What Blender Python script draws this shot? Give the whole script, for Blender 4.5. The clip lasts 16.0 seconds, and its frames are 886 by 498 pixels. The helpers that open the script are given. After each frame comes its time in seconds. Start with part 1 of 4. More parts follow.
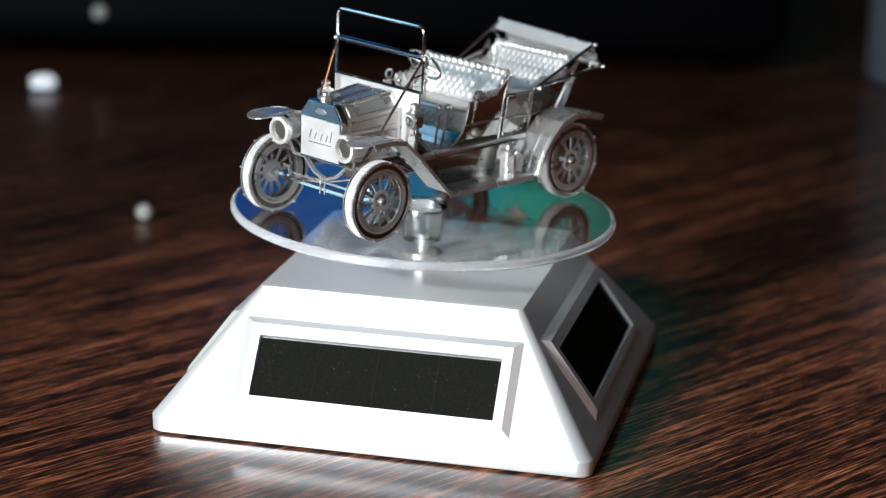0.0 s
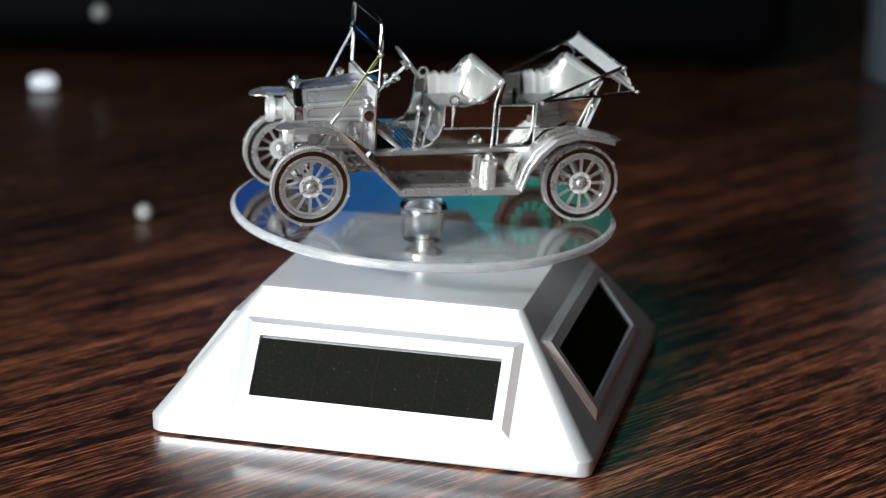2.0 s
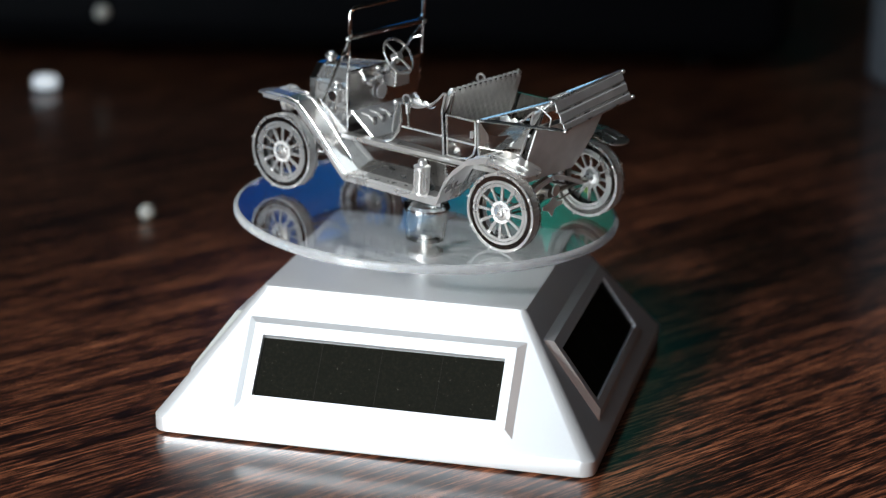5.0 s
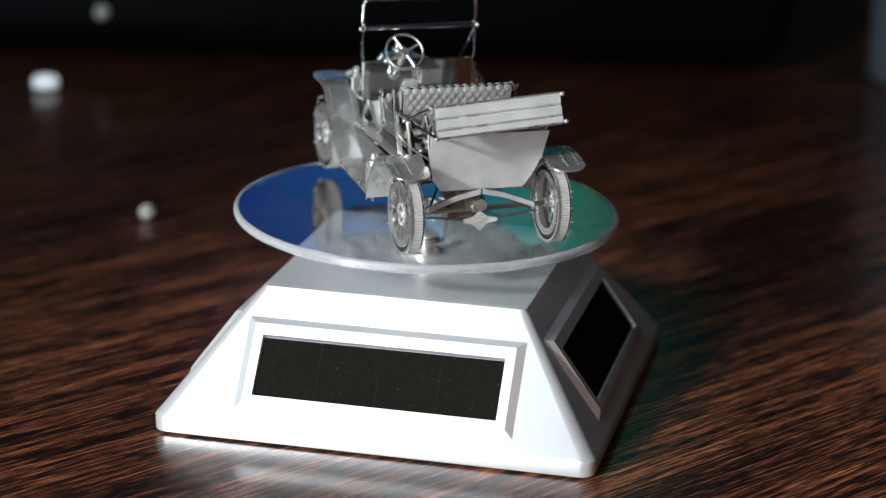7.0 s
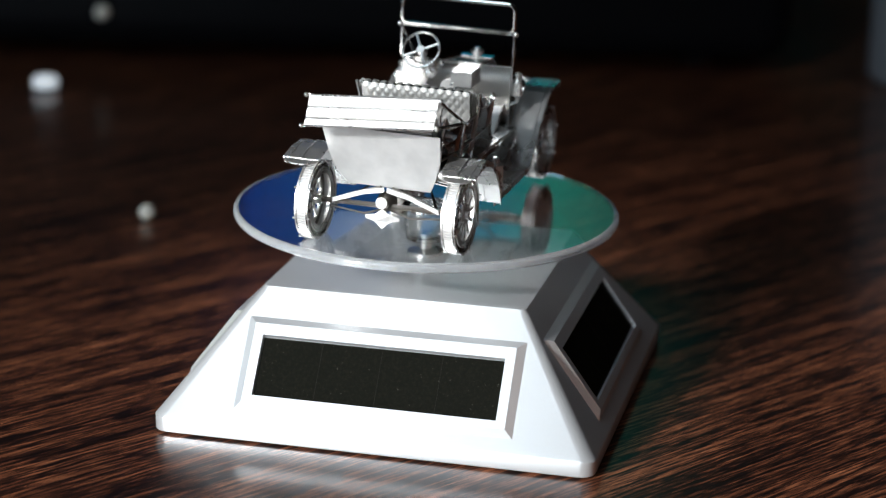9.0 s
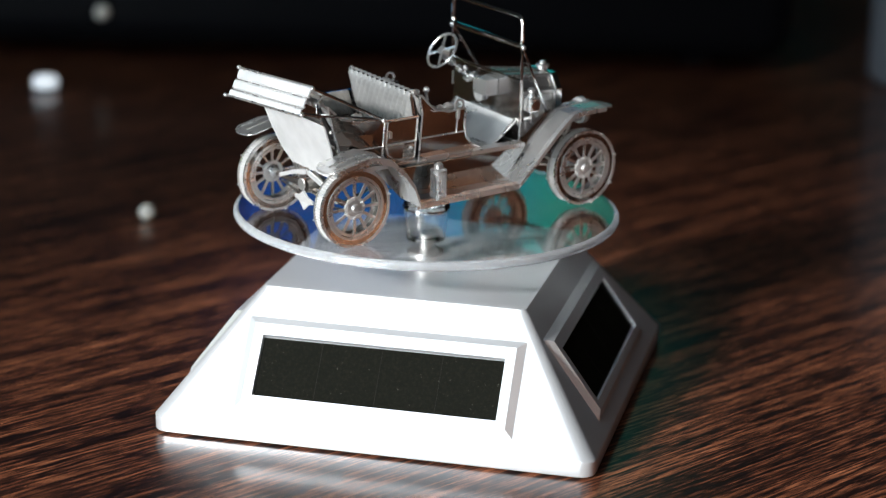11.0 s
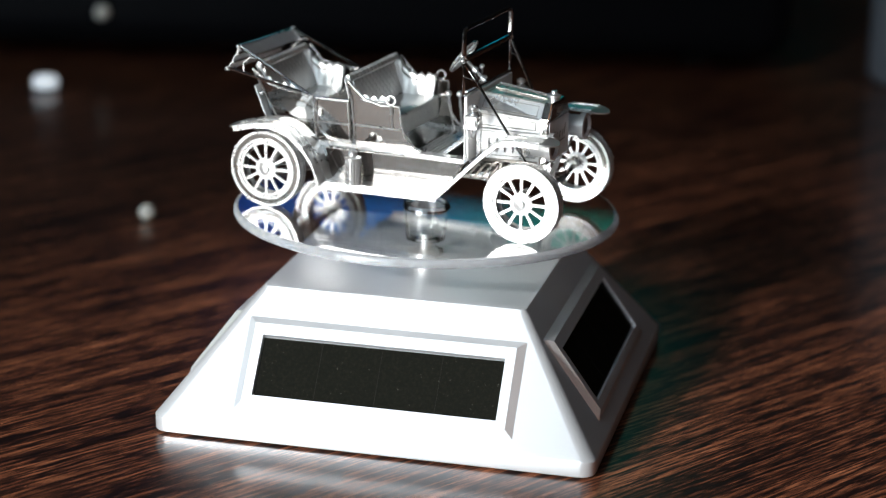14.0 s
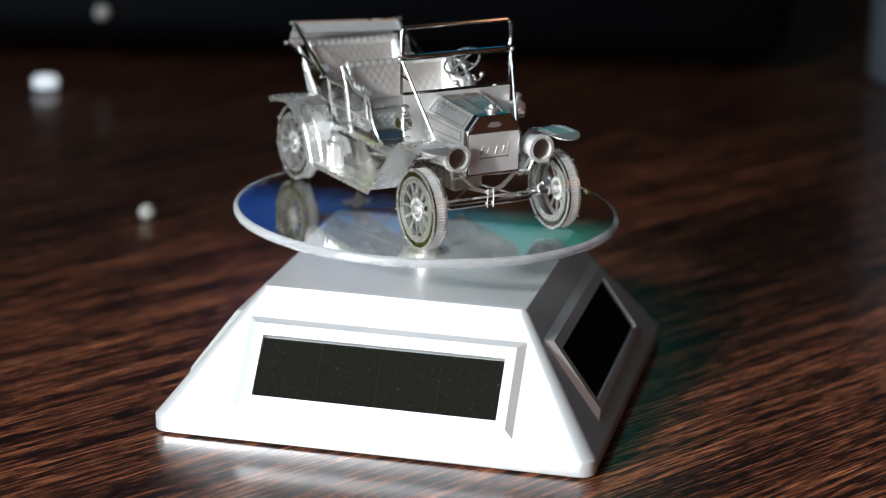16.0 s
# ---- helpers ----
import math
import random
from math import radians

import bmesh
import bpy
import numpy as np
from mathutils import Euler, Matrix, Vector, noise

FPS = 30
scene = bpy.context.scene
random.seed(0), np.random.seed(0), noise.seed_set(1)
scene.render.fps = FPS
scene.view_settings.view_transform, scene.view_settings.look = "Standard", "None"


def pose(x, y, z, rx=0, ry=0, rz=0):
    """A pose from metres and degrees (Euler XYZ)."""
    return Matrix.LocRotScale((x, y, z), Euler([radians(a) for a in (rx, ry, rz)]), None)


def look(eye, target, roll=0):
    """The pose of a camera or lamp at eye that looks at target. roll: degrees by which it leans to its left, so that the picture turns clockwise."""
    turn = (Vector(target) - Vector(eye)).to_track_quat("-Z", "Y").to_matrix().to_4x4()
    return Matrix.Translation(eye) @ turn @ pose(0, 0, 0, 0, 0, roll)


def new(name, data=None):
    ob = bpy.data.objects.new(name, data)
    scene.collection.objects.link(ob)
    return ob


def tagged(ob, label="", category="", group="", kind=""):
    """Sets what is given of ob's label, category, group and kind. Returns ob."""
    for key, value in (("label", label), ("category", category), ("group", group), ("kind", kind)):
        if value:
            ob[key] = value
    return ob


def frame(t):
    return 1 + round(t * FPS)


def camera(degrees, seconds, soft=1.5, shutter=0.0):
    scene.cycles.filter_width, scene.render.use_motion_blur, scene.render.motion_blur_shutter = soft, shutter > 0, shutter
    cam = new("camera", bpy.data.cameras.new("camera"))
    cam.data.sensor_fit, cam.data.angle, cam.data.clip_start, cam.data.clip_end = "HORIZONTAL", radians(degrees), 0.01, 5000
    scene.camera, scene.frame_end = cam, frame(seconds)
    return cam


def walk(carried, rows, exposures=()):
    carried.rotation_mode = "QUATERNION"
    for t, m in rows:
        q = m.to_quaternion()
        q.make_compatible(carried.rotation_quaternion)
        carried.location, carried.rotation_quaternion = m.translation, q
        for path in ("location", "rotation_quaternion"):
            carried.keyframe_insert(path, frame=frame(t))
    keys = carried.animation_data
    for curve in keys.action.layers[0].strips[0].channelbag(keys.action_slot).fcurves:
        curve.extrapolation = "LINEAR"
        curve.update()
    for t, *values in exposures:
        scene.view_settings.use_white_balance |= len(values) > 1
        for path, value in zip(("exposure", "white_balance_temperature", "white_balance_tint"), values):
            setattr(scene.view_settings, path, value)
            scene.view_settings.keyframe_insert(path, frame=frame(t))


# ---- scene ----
cam = camera(22.707, 16.0, soft=1.3)
EYE, AIM = Vector((0.10915, -0.45125, 0.16888)), Vector((0.00370, 0.00086, 0.03101))
SIDE = Vector((0.9721, 0.2335, 0.0221))
NUDGE, TURN = SIDE * 0.00042, SIDE * 0.00023
cam.data.dof.use_dof = True
cam.data.dof.focus_distance = 0.452
cam.data.dof.aperture_fstop = 12.5
walk(cam, [
    (0.0, look(EYE + NUDGE, AIM + NUDGE + TURN, 1.32)),
    (3.1, look(EYE + NUDGE, AIM + NUDGE + TURN, 1.32)),
    (3.7, look(EYE + NUDGE * 0.5, AIM + (NUDGE + TURN) * 0.5, 1.32)),
    (4.4, look(EYE, AIM, 1.32)),
    (16.0, look(EYE, AIM, 1.32)),
], [(0.0, 0.05), (2.0, 0.05), (3.5, -0.08), (4.2, -0.2), (6.5, -0.2), (8.8, -0.35), (11.4, 0.12), (12.2, 0.12), (14.0, -0.15), (16.0, 0.05)])

# ---- light ----
world = bpy.data.worlds.new("sky")
scene.world = world
world.use_nodes = True
sky = world.node_tree.nodes.new("ShaderNodeTexSky")
sky.sky_type = "NISHITA"
sky.sun_disc = False
sky.sun_elevation, sky.sun_rotation = radians(21), radians(209)
world.node_tree.links.new(sky.outputs[0], world.node_tree.nodes["Background"].inputs[0])
world.node_tree.nodes["Background"].inputs[1].default_value = 0.08
scene.view_settings.exposure = 0.0


def opening_light(name, eye, target, sx, sy, power, colour):
    lamp = bpy.data.lights.new(name, "AREA")
    lamp.shape, lamp.size, lamp.size_y, lamp.energy, lamp.color = "RECTANGLE", sx, sy, power, colour
    ob = new(name, lamp)
    ob.matrix_world = look(eye, target)
    return ob


# inferred window light; the upper lamp is added to whiten the stand's front
opening_light("window_fill_light_south", (-0.275, -0.64, 0.19), (-0.275, 0, 0.19), 0.45, 0.46, 3.6, (0.74, 0.90, 1.0))
opening_light("window_fill_light_south", (-0.275, -0.64, 0.80), (-0.275, 0, 0.80), 0.45, 0.54, 2.6, (0.74, 0.90, 1.0))
# weak fill, added
opening_light("window_fill_light_south", (0.11, -0.64, 0.34), (0.11, 0, 0.34), 0.20, 0.36, 0.3, (0.74, 0.90, 1.0))
sun = new("sun", bpy.data.lights.new("sun", "SUN"))
sun.data.energy, sun.data.angle, sun.data.color = 4.9, radians(5), (0.98, 0.98, 0.97)
SUN_AZ, SUN_EL = radians(241), radians(21)
sun.matrix_world = look((math.cos(SUN_AZ) * math.cos(SUN_EL) * 3, math.sin(SUN_AZ) * math.cos(SUN_EL) * 3, math.sin(SUN_EL) * 3), (0, 0, 0))
# unseen lamps, added in blue, lime and orange for glints on the steel
opening_light("glint_light_west", (-1.58, -0.37, 0.50), (0, -0.37, 0.50), 0.36, 0.66, 1.1, (0.25, 0.62, 1.0))
opening_light("glint_light_west", (-1.58, 0.47, 0.42), (0, 0.47, 0.42), 0.16, 0.36, 0.20, (0.80, 1.0, 0.10))
opening_light("glint_light_east", (1.78, -0.36, 0.80), (0, -0.36, 0.80), 0.28, 0.56, 1.0, (1.0, 0.42, 0.16))


# ---- materials ----
def material(name):
    m = bpy.data.materials.new(name)
    m.use_nodes = True
    n, l = m.node_tree.nodes, m.node_tree.links
    return m, n, l, n["Principled BSDF"]


def coords(n, l, scale, kind="Object", rot=(0, 0, 0)):
    tc, mp, turn = n.new("ShaderNodeTexCoord"), n.new("ShaderNodeMapping"), n.new("ShaderNodeMapping")
    turn.inputs["Rotation"].default_value = rot
    mp.inputs["Scale"].default_value = scale
    l.new(tc.outputs[kind], turn.inputs[0])
    l.new(turn.outputs[0], mp.inputs[0])
    return mp.outputs[0]


def noise_tex(n, l, vec, scale, detail=4, rough=0.55):
    t = n.new("ShaderNodeTexNoise")
    t.inputs["Scale"].default_value, t.inputs["Detail"].default_value, t.inputs["Roughness"].default_value = scale, detail, rough
    l.new(vec, t.inputs["Vector"])
    return t.outputs["Fac"]


def ramp(n, l, fac, stops):
    r = n.new("ShaderNodeValToRGB")
    els = r.color_ramp.elements
    while len(els) < len(stops):
        els.new(0.5)
    for e, (p, c) in zip(els, stops):
        e.position, e.color = p, (*c, 1)
    l.new(fac, r.inputs[0])
    return r.outputs[0]


def bump(n, l, fac, bsdf, strength, dist):
    b = n.new("ShaderNodeBump")
    b.inputs["Strength"].default_value, b.inputs["Distance"].default_value = strength, dist
    l.new(fac, b.inputs["Height"])
    l.new(b.outputs[0], bsdf.inputs["Normal"])


def span(n, l, fac, lo, hi):
    r = n.new("ShaderNodeMapRange")
    r.inputs["To Min"].default_value, r.inputs["To Max"].default_value = lo, hi
    l.new(fac, r.inputs["Value"])
    return r.outputs[0]


def metal(name, colour, lo, hi, grain=2200, relief=0.15, stain=160):
    m, n, l, b = material(name)
    b.inputs["Metallic"].default_value = 1.0
    v = coords(n, l, (1, 1, 1))
    broad, fine = noise_tex(n, l, v, stain, 3), noise_tex(n, l, v, grain, 3)
    dark = tuple(c * 0.82 for c in colour)
    l.new(ramp(n, l, broad, [(0.3, dark), (0.7, colour)]), b.inputs["Base Color"])
    l.new(span(n, l, broad, lo, hi), b.inputs["Roughness"])
    bump(n, l, fine, b, relief, 0.00006)
    return m


def paint(name, colour, rough, metallic=0.0, grain=900, relief=0.05, spread=0.85):
    m, n, l, b = material(name)
    b.inputs["Metallic"].default_value = metallic
    v = coords(n, l, (1, 1, 1))
    broad, fine = noise_tex(n, l, v, 45, 4), noise_tex(n, l, v, grain, 2)
    l.new(ramp(n, l, broad, [(0.3, tuple(c * spread for c in colour)), (0.7, colour)]), b.inputs["Base Color"])
    l.new(span(n, l, fine, rough * 0.85, rough * 1.2), b.inputs["Roughness"])
    bump(n, l, fine, b, relief, 0.0001)
    return m


STEEL = metal("polished_steel", (0.72, 0.71, 0.70), 0.09, 0.18)
ETCHED = metal("etched_steel", (0.85, 0.84, 0.83), 0.22, 0.34, 3000, 0.25)
ETCHED.node_tree.nodes["Principled BSDF"].inputs["Metallic"].default_value = 0.88
MATTE = metal("matte_steel", (0.86, 0.85, 0.84), 0.36, 0.48, 2400, 0.3)
MATTE.node_tree.nodes["Principled BSDF"].inputs["Metallic"].default_value = 0.62
PALE = metal("pale_brushed_steel", (0.84, 0.84, 0.84), 0.42, 0.54, 2400, 0.3)
PALE.node_tree.nodes["Principled BSDF"].inputs["Metallic"].default_value = 0.45
PAD = metal("padded_steel", (0.84, 0.83, 0.81), 0.38, 0.50, 2400, 0.3)
PAD.node_tree.nodes["Principled BSDF"].inputs["Metallic"].default_value = 0.75
TYRE = metal("polished_sidewall_steel", (0.34, 0.32, 0.30), 0.06, 0.14)
MIRROR = metal("mirror_steel", (0.52, 0.49, 0.46), 0.04, 0.10)
SPECKLED = metal("speckled_steel", (0.50, 0.48, 0.46), 0.05, 0.12, 1300, 0.12, 700)
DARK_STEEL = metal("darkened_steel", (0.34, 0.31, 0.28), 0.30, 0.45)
SILVER = paint("silver_paint", (0.76, 0.77, 0.79), 0.33, 0.58, 2600, 0.12, 0.96)
RUBBER = paint("black_gasket", (0.02, 0.02, 0.02), 0.5)


def glass_material(name, rough, tint):
    m, n, l, b = material(name)
    b.inputs["Base Color"].default_value = (*tint, 1)
    b.inputs["Transmission Weight"].default_value = 1.0
    b.inputs["IOR"].default_value = 1.58
    v = coords(n, l, (1, 1, 1))
    l.new(span(n, l, noise_tex(n, l, v, 70, 4), rough, rough * 3), b.inputs["Roughness"])
    return m


ACRYLIC = glass_material("clear_acrylic", 0.002, (0.97, 0.985, 0.98))
# partly opaque white, standing in for light piped to the plate's rim
EDGE = glass_material("acrylic_edge", 0.06, (0.94, 0.97, 1.0))
EDGE.node_tree.nodes["Principled BSDF"].inputs["Transmission Weight"].default_value = 0.74


def solar_material():
    m, n, l, b = material("solar_cell")
    v = coords(n, l, (1, 1, 1))
    dust = noise_tex(n, l, v, 1500, 2, 0.7)
    l.new(ramp(n, l, dust, [(0.0, (0.004, 0.004, 0.003)), (0.5, (0.007, 0.007, 0.005)), (0.72, (0.012, 0.011, 0.008)), (0.79, (0.18, 0.18, 0.16))]), b.inputs["Base Color"])
    l.new(span(n, l, noise_tex(n, l, v, 220, 4), 0.05, 0.14), b.inputs["Roughness"])
    b.inputs["Specular IOR Level"].default_value = 0.02
    return m


SOLAR = solar_material()
CELL_LINE = paint("cell_line_grey", (0.014, 0.013, 0.011), 0.5)
CELL_LINE.node_tree.nodes["Principled BSDF"].inputs["Specular IOR Level"].default_value = 0.02


def wood_material():
    m, n, l, b = material("wenge_wood")
    turn = (0, 0, radians(GRAIN))
    long_ = coords(n, l, (44, 1350, 60), "Object", turn)
    broad = coords(n, l, (12, 210, 8), "Object", turn)
    fleck = coords(n, l, (150, 2700, 60), "Object", turn)
    g1, g2, g3 = noise_tex(n, l, long_, 1.0, 3, 0.6), noise_tex(n, l, broad, 1.0, 4), noise_tex(n, l, fleck, 1.0, 3, 0.65)

    def mix(a, fa, c, fc):
        x, y, s = n.new("ShaderNodeMath"), n.new("ShaderNodeMath"), n.new("ShaderNodeMath")
        x.operation = y.operation = "MULTIPLY"
        x.inputs[1].default_value, y.inputs[1].default_value = fa, fc
        l.new(a, x.inputs[0])
        l.new(c, y.inputs[0])
        l.new(x.outputs[0], s.inputs[0])
        l.new(y.outputs[0], s.inputs[1])
        return s.outputs[0]

    f = mix(mix(g1, 0.66, g2, 0.34), 0.66, g3, 0.34)
    col = ramp(n, l, f, [(0.43, (0.006, 0.003, 0.003)), (0.495, (0.016, 0.006, 0.0045)), (0.545, (0.175, 0.058, 0.028)), (0.62, (0.46, 0.172, 0.080))])
    l.new(col, b.inputs["Base Color"])
    l.new(span(n, l, f, 0.60, 0.40), b.inputs["Roughness"])
    b.inputs["Specular IOR Level"].default_value = 0.12
    b.inputs["Coat Weight"].default_value = 0.6
    b.inputs["Coat IOR"].default_value = 1.5
    b.inputs["Coat Roughness"].default_value = 0.18
    bump(n, l, f, b, 0.30, 0.0003)
    return m


GRAIN = -56.0
WOOD = wood_material()
BLACK = paint("black_plastic", (0.004, 0.004, 0.005), 0.38)
BLACK.node_tree.nodes["Principled BSDF"].inputs["Specular IOR Level"].default_value = 0.05
GREY = paint("grey_metal_paint", (0.13, 0.14, 0.16), 0.45)
PEARL = paint("white_pearl", (0.58, 0.55, 0.49), 0.25)
WALL = paint("dim_plaster", (0.10, 0.09, 0.08), 0.8, 0, 60, 0.2)
# black so the unseen far wall leaves no sheen on the table
WALL_DARK = paint("black_far_wall", (0.010, 0.009, 0.009), 0.8, 0, 60, 0.2)
CEILING = paint("ceiling_paint", (0.22, 0.21, 0.20), 0.85, 0, 60, 0.2)
FLOOR = paint("brown_floor", (0.10, 0.055, 0.035), 0.5, 0, 40, 0.2)


# blue to green glow of an added panel, out of view
def glow_panel_material():
    m, n, l, b = material("reflected_glow")
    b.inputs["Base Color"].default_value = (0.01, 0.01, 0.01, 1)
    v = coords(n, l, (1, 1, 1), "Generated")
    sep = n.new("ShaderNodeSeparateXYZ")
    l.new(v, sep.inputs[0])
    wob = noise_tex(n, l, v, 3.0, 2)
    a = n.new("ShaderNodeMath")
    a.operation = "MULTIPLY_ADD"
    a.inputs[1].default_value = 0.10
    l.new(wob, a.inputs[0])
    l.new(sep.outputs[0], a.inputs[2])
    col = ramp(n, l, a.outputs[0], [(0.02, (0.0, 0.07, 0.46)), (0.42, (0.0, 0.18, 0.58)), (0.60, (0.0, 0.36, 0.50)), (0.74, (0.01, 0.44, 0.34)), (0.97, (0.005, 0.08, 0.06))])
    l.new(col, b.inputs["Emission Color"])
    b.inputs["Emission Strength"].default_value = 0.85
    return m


GLOW_PANEL = glow_panel_material()
# glow added for the bright spot at the back, no known lamp
GLOW = paint("added_white_glow", (0.70, 0.72, 0.75), 0.4)
GLOW.node_tree.nodes["Principled BSDF"].inputs["Emission Color"].default_value = (0.85, 0.93, 1.0, 1)
GLOW.node_tree.nodes["Principled BSDF"].inputs["Emission Strength"].default_value = 0.75


# ---- mesh helpers (lengths in metres unless a name says mm) ----
def finish(bm, name, mat):
    me = bpy.data.meshes.new(name)
    bmesh.ops.recalc_face_normals(bm, faces=bm.faces)
    bm.to_mesh(me)
    bm.free()
    me.materials.append(mat)
    return me


def part(name, bm, mat, parent=None, label="", smooth=False):
    me = finish(bm, name, mat)
    if smooth:
        me.shade_smooth()
        me.set_sharp_from_angle(angle=radians(38))
    ob = new(name, me)
    if parent is not None:
        ob.parent = parent
    if label:
        tagged(ob, label)
    return ob


def box(bm, x0, y0, z0, x1, y1, z1, bevel=0.0, seg=2):
    r = bmesh.ops.create_cube(bm, size=1)
    m = Matrix.Translation(((x0 + x1) / 2, (y0 + y1) / 2, (z0 + z1) / 2)) @ Matrix.Diagonal((x1 - x0, y1 - y0, z1 - z0, 1))
    bmesh.ops.transform(bm, matrix=m, verts=r["verts"])
    if bevel:
        edges = list({e for v in r["verts"] for e in v.link_edges})
        bmesh.ops.bevel(bm, geom=edges, offset=bevel, segments=seg, affect="EDGES", profile=0.5)


def prism(bm, pts, off):
    """A flat polygon with the thickness off, a vector."""
    lo = [bm.verts.new(Vector(p)) for p in pts]
    hi = [bm.verts.new(Vector(p) + Vector(off)) for p in pts]
    bm.faces.new(lo)
    bm.faces.new(hi[::-1])
    for i in range(len(pts)):
        j = (i + 1) % len(pts)
        bm.faces.new((lo[i], hi[i], hi[j], lo[j]))


def ribbon(bm, line, across, thick):
    """A sheet along the line, as wide as the vector across, thick along thick."""
    rows = []
    for p in line:
        p, a, t = Vector(p), Vector(across), Vector(thick)
        rows.append([bm.verts.new(q) for q in (p, p + a, p + a + t, p + t)])
    for r, s in zip(rows, rows[1:]):
        for i in range(4):
            j = (i + 1) % 4
            bm.faces.new((r[i], r[j], s[j], s[i]))
    bm.faces.new(rows[0])
    bm.faces.new(rows[-1][::-1])


def rod(bm, p, q, r0, r1=None, seg=8):
    p, q = Vector(p), Vector(q)
    d = q - p
    m = Matrix.Translation((p + q) / 2) @ d.to_track_quat("Z", "Y").to_matrix().to_4x4()
    bmesh.ops.create_cone(bm, cap_ends=True, segments=seg, radius1=r0, radius2=r0 if r1 is None else r1, depth=d.length, matrix=m)


def pipe(bm, pts, r, seg=6):
    """One bent round bar through the points; closed where the ends meet."""
    pts = [Vector(p) for p in pts]
    loop = (pts[0] - pts[-1]).length < 1e-9
    if loop:
        pts = pts[:-1]
    n, rings, side = len(pts), [], None
    for i, p in enumerate(pts):
        a = pts[i - 1] if i or loop else p
        b = pts[(i + 1) % n] if i < n - 1 or loop else p
        d0, d1 = (p - a).normalized(), (b - p).normalized()
        d = (d0 + d1).normalized()
        side = d.orthogonal().normalized() if side is None else (side - d * side.dot(d)).normalized()
        up = d.cross(side)
        rings.append([bm.verts.new(p + (side * math.cos(math.tau * k / seg) + up * math.sin(math.tau * k / seg)) * r) for k in range(seg)])
    for a, b in list(zip(rings, rings[1:])) + ([(rings[-1], rings[0])] if loop else []):
        for k in range(seg):
            j = (k + 1) % seg
            bm.faces.new((a[k], a[j], b[j], b[k]))
    if not loop:
        bm.faces.new(rings[0][::-1])
        bm.faces.new(rings[-1])


def ball(bm, p, r, sub=2):
    bmesh.ops.create_icosphere(bm, subdivisions=sub, radius=r, matrix=Matrix.Translation(p))


def lathe(bm, profile, seg=48, axis="Z", at=(0, 0, 0), closed=False):
    """A turned body; the profile holds (radius, height) pairs along the axis."""
    m = Matrix.Translation(at)
    if axis == "Y":
        m = m @ Matrix.Rotation(radians(-90), 4, "X")
    if axis == "X":
        m = m @ Matrix.Rotation(radians(90), 4, "Y")
    rings = []
    for r, h in profile:
        if r < 1e-9:
            rings.append([bm.verts.new(m @ Vector((0, 0, h)))])
        else:
            rings.append([bm.verts.new(m @ Vector((r * math.cos(a), r * math.sin(a), h))) for a in (math.tau * i / seg for i in range(seg))])
    pairs = list(zip(rings, rings[1:])) + ([(rings[-1], rings[0])] if closed else [])
    for a, b in pairs:
        for i in range(seg):
            j = (i + 1) % seg
            if len(a) == 1 and len(b) > 1:
                bm.faces.new((a[0], b[i], b[j]))
            elif len(b) == 1 and len(a) > 1:
                bm.faces.new((a[i], b[0], a[j]))
            elif len(a) > 1:
                bm.faces.new((a[i], b[i], b[j], a[j]))


# ---- room: out of view, added to close off and shape the light ----
def wall(name, a, b, holes=(), mat=WALL, thick=0.12):
    """A wall from a to b, (x, y) each, seen from inside on its left; holes: (from, to, bottom, top, and so on upwards) along it, in order."""
    a, b = Vector((*a, 0)), Vector((*b, 0))
    d = (b - a).normalized()
    out = Vector((d.y, -d.x, 0))
    length, lo, hi = (b - a).length, -0.75, 1.75
    bm = bmesh.new()

    def slab(s0, s1, z0, z1):
        p = [a + d * s0, a + d * s1]
        prism(bm, [p[0] + Vector((0, 0, z0)), p[1] + Vector((0, 0, z0)), p[1] + Vector((0, 0, z1)), p[0] + Vector((0, 0, z1))], out * thick)

    at = 0
    for h0, h1, *levels in holes:
        slab(at, h0, lo, hi)
        edges = [lo, *levels, hi]
        for z0, z1 in zip(edges[::2], edges[1::2]):
            slab(h0, h1, z0, z1)
        at = h1
    slab(at, length, lo, hi)
    return tagged(part(name, bm, mat), "plain unseen wall added to close off the light", "wall", kind="structure")


X0, X1, Y0, Y1 = -1.6, 1.8, -0.66, 2.0
# openings sized to trim the sun to a patch around the stand
wall("shading_wall_south", (X0, Y0), (X1, Y0), [(1.04, 1.57, -0.05, 0.43, 0.52, 1.08), (1.60, 1.82, 0.14, 0.54)])
wall("wall_east", (X1, Y0), (X1, Y1), [(0.15, 0.45, 0.50, 1.10)])
wall("wall_north", (X1, Y1), (X0, Y1), mat=WALL_DARK)
wall("wall_west", (X0, Y1), (X0, Y0), [(1.44, 1.62, 0.22, 0.62), (2.18, 2.56, 0.15, 0.85)])
bm = bmesh.new()
box(bm, X0 - 0.12, Y0 - 0.12, 1.75, X1 + 0.12, Y1 + 0.12, 1.85)
tagged(part("ceiling", bm, CEILING), "plain pale painted ceiling", "ceiling", kind="structure")
bm = bmesh.new()
box(bm, X0 - 0.12, Y0 - 0.12, -0.85, X1 + 0.12, Y1 + 0.12, -0.75)
tagged(part("floor", bm, FLOOR), "plain brown floor", "floor", kind="structure")


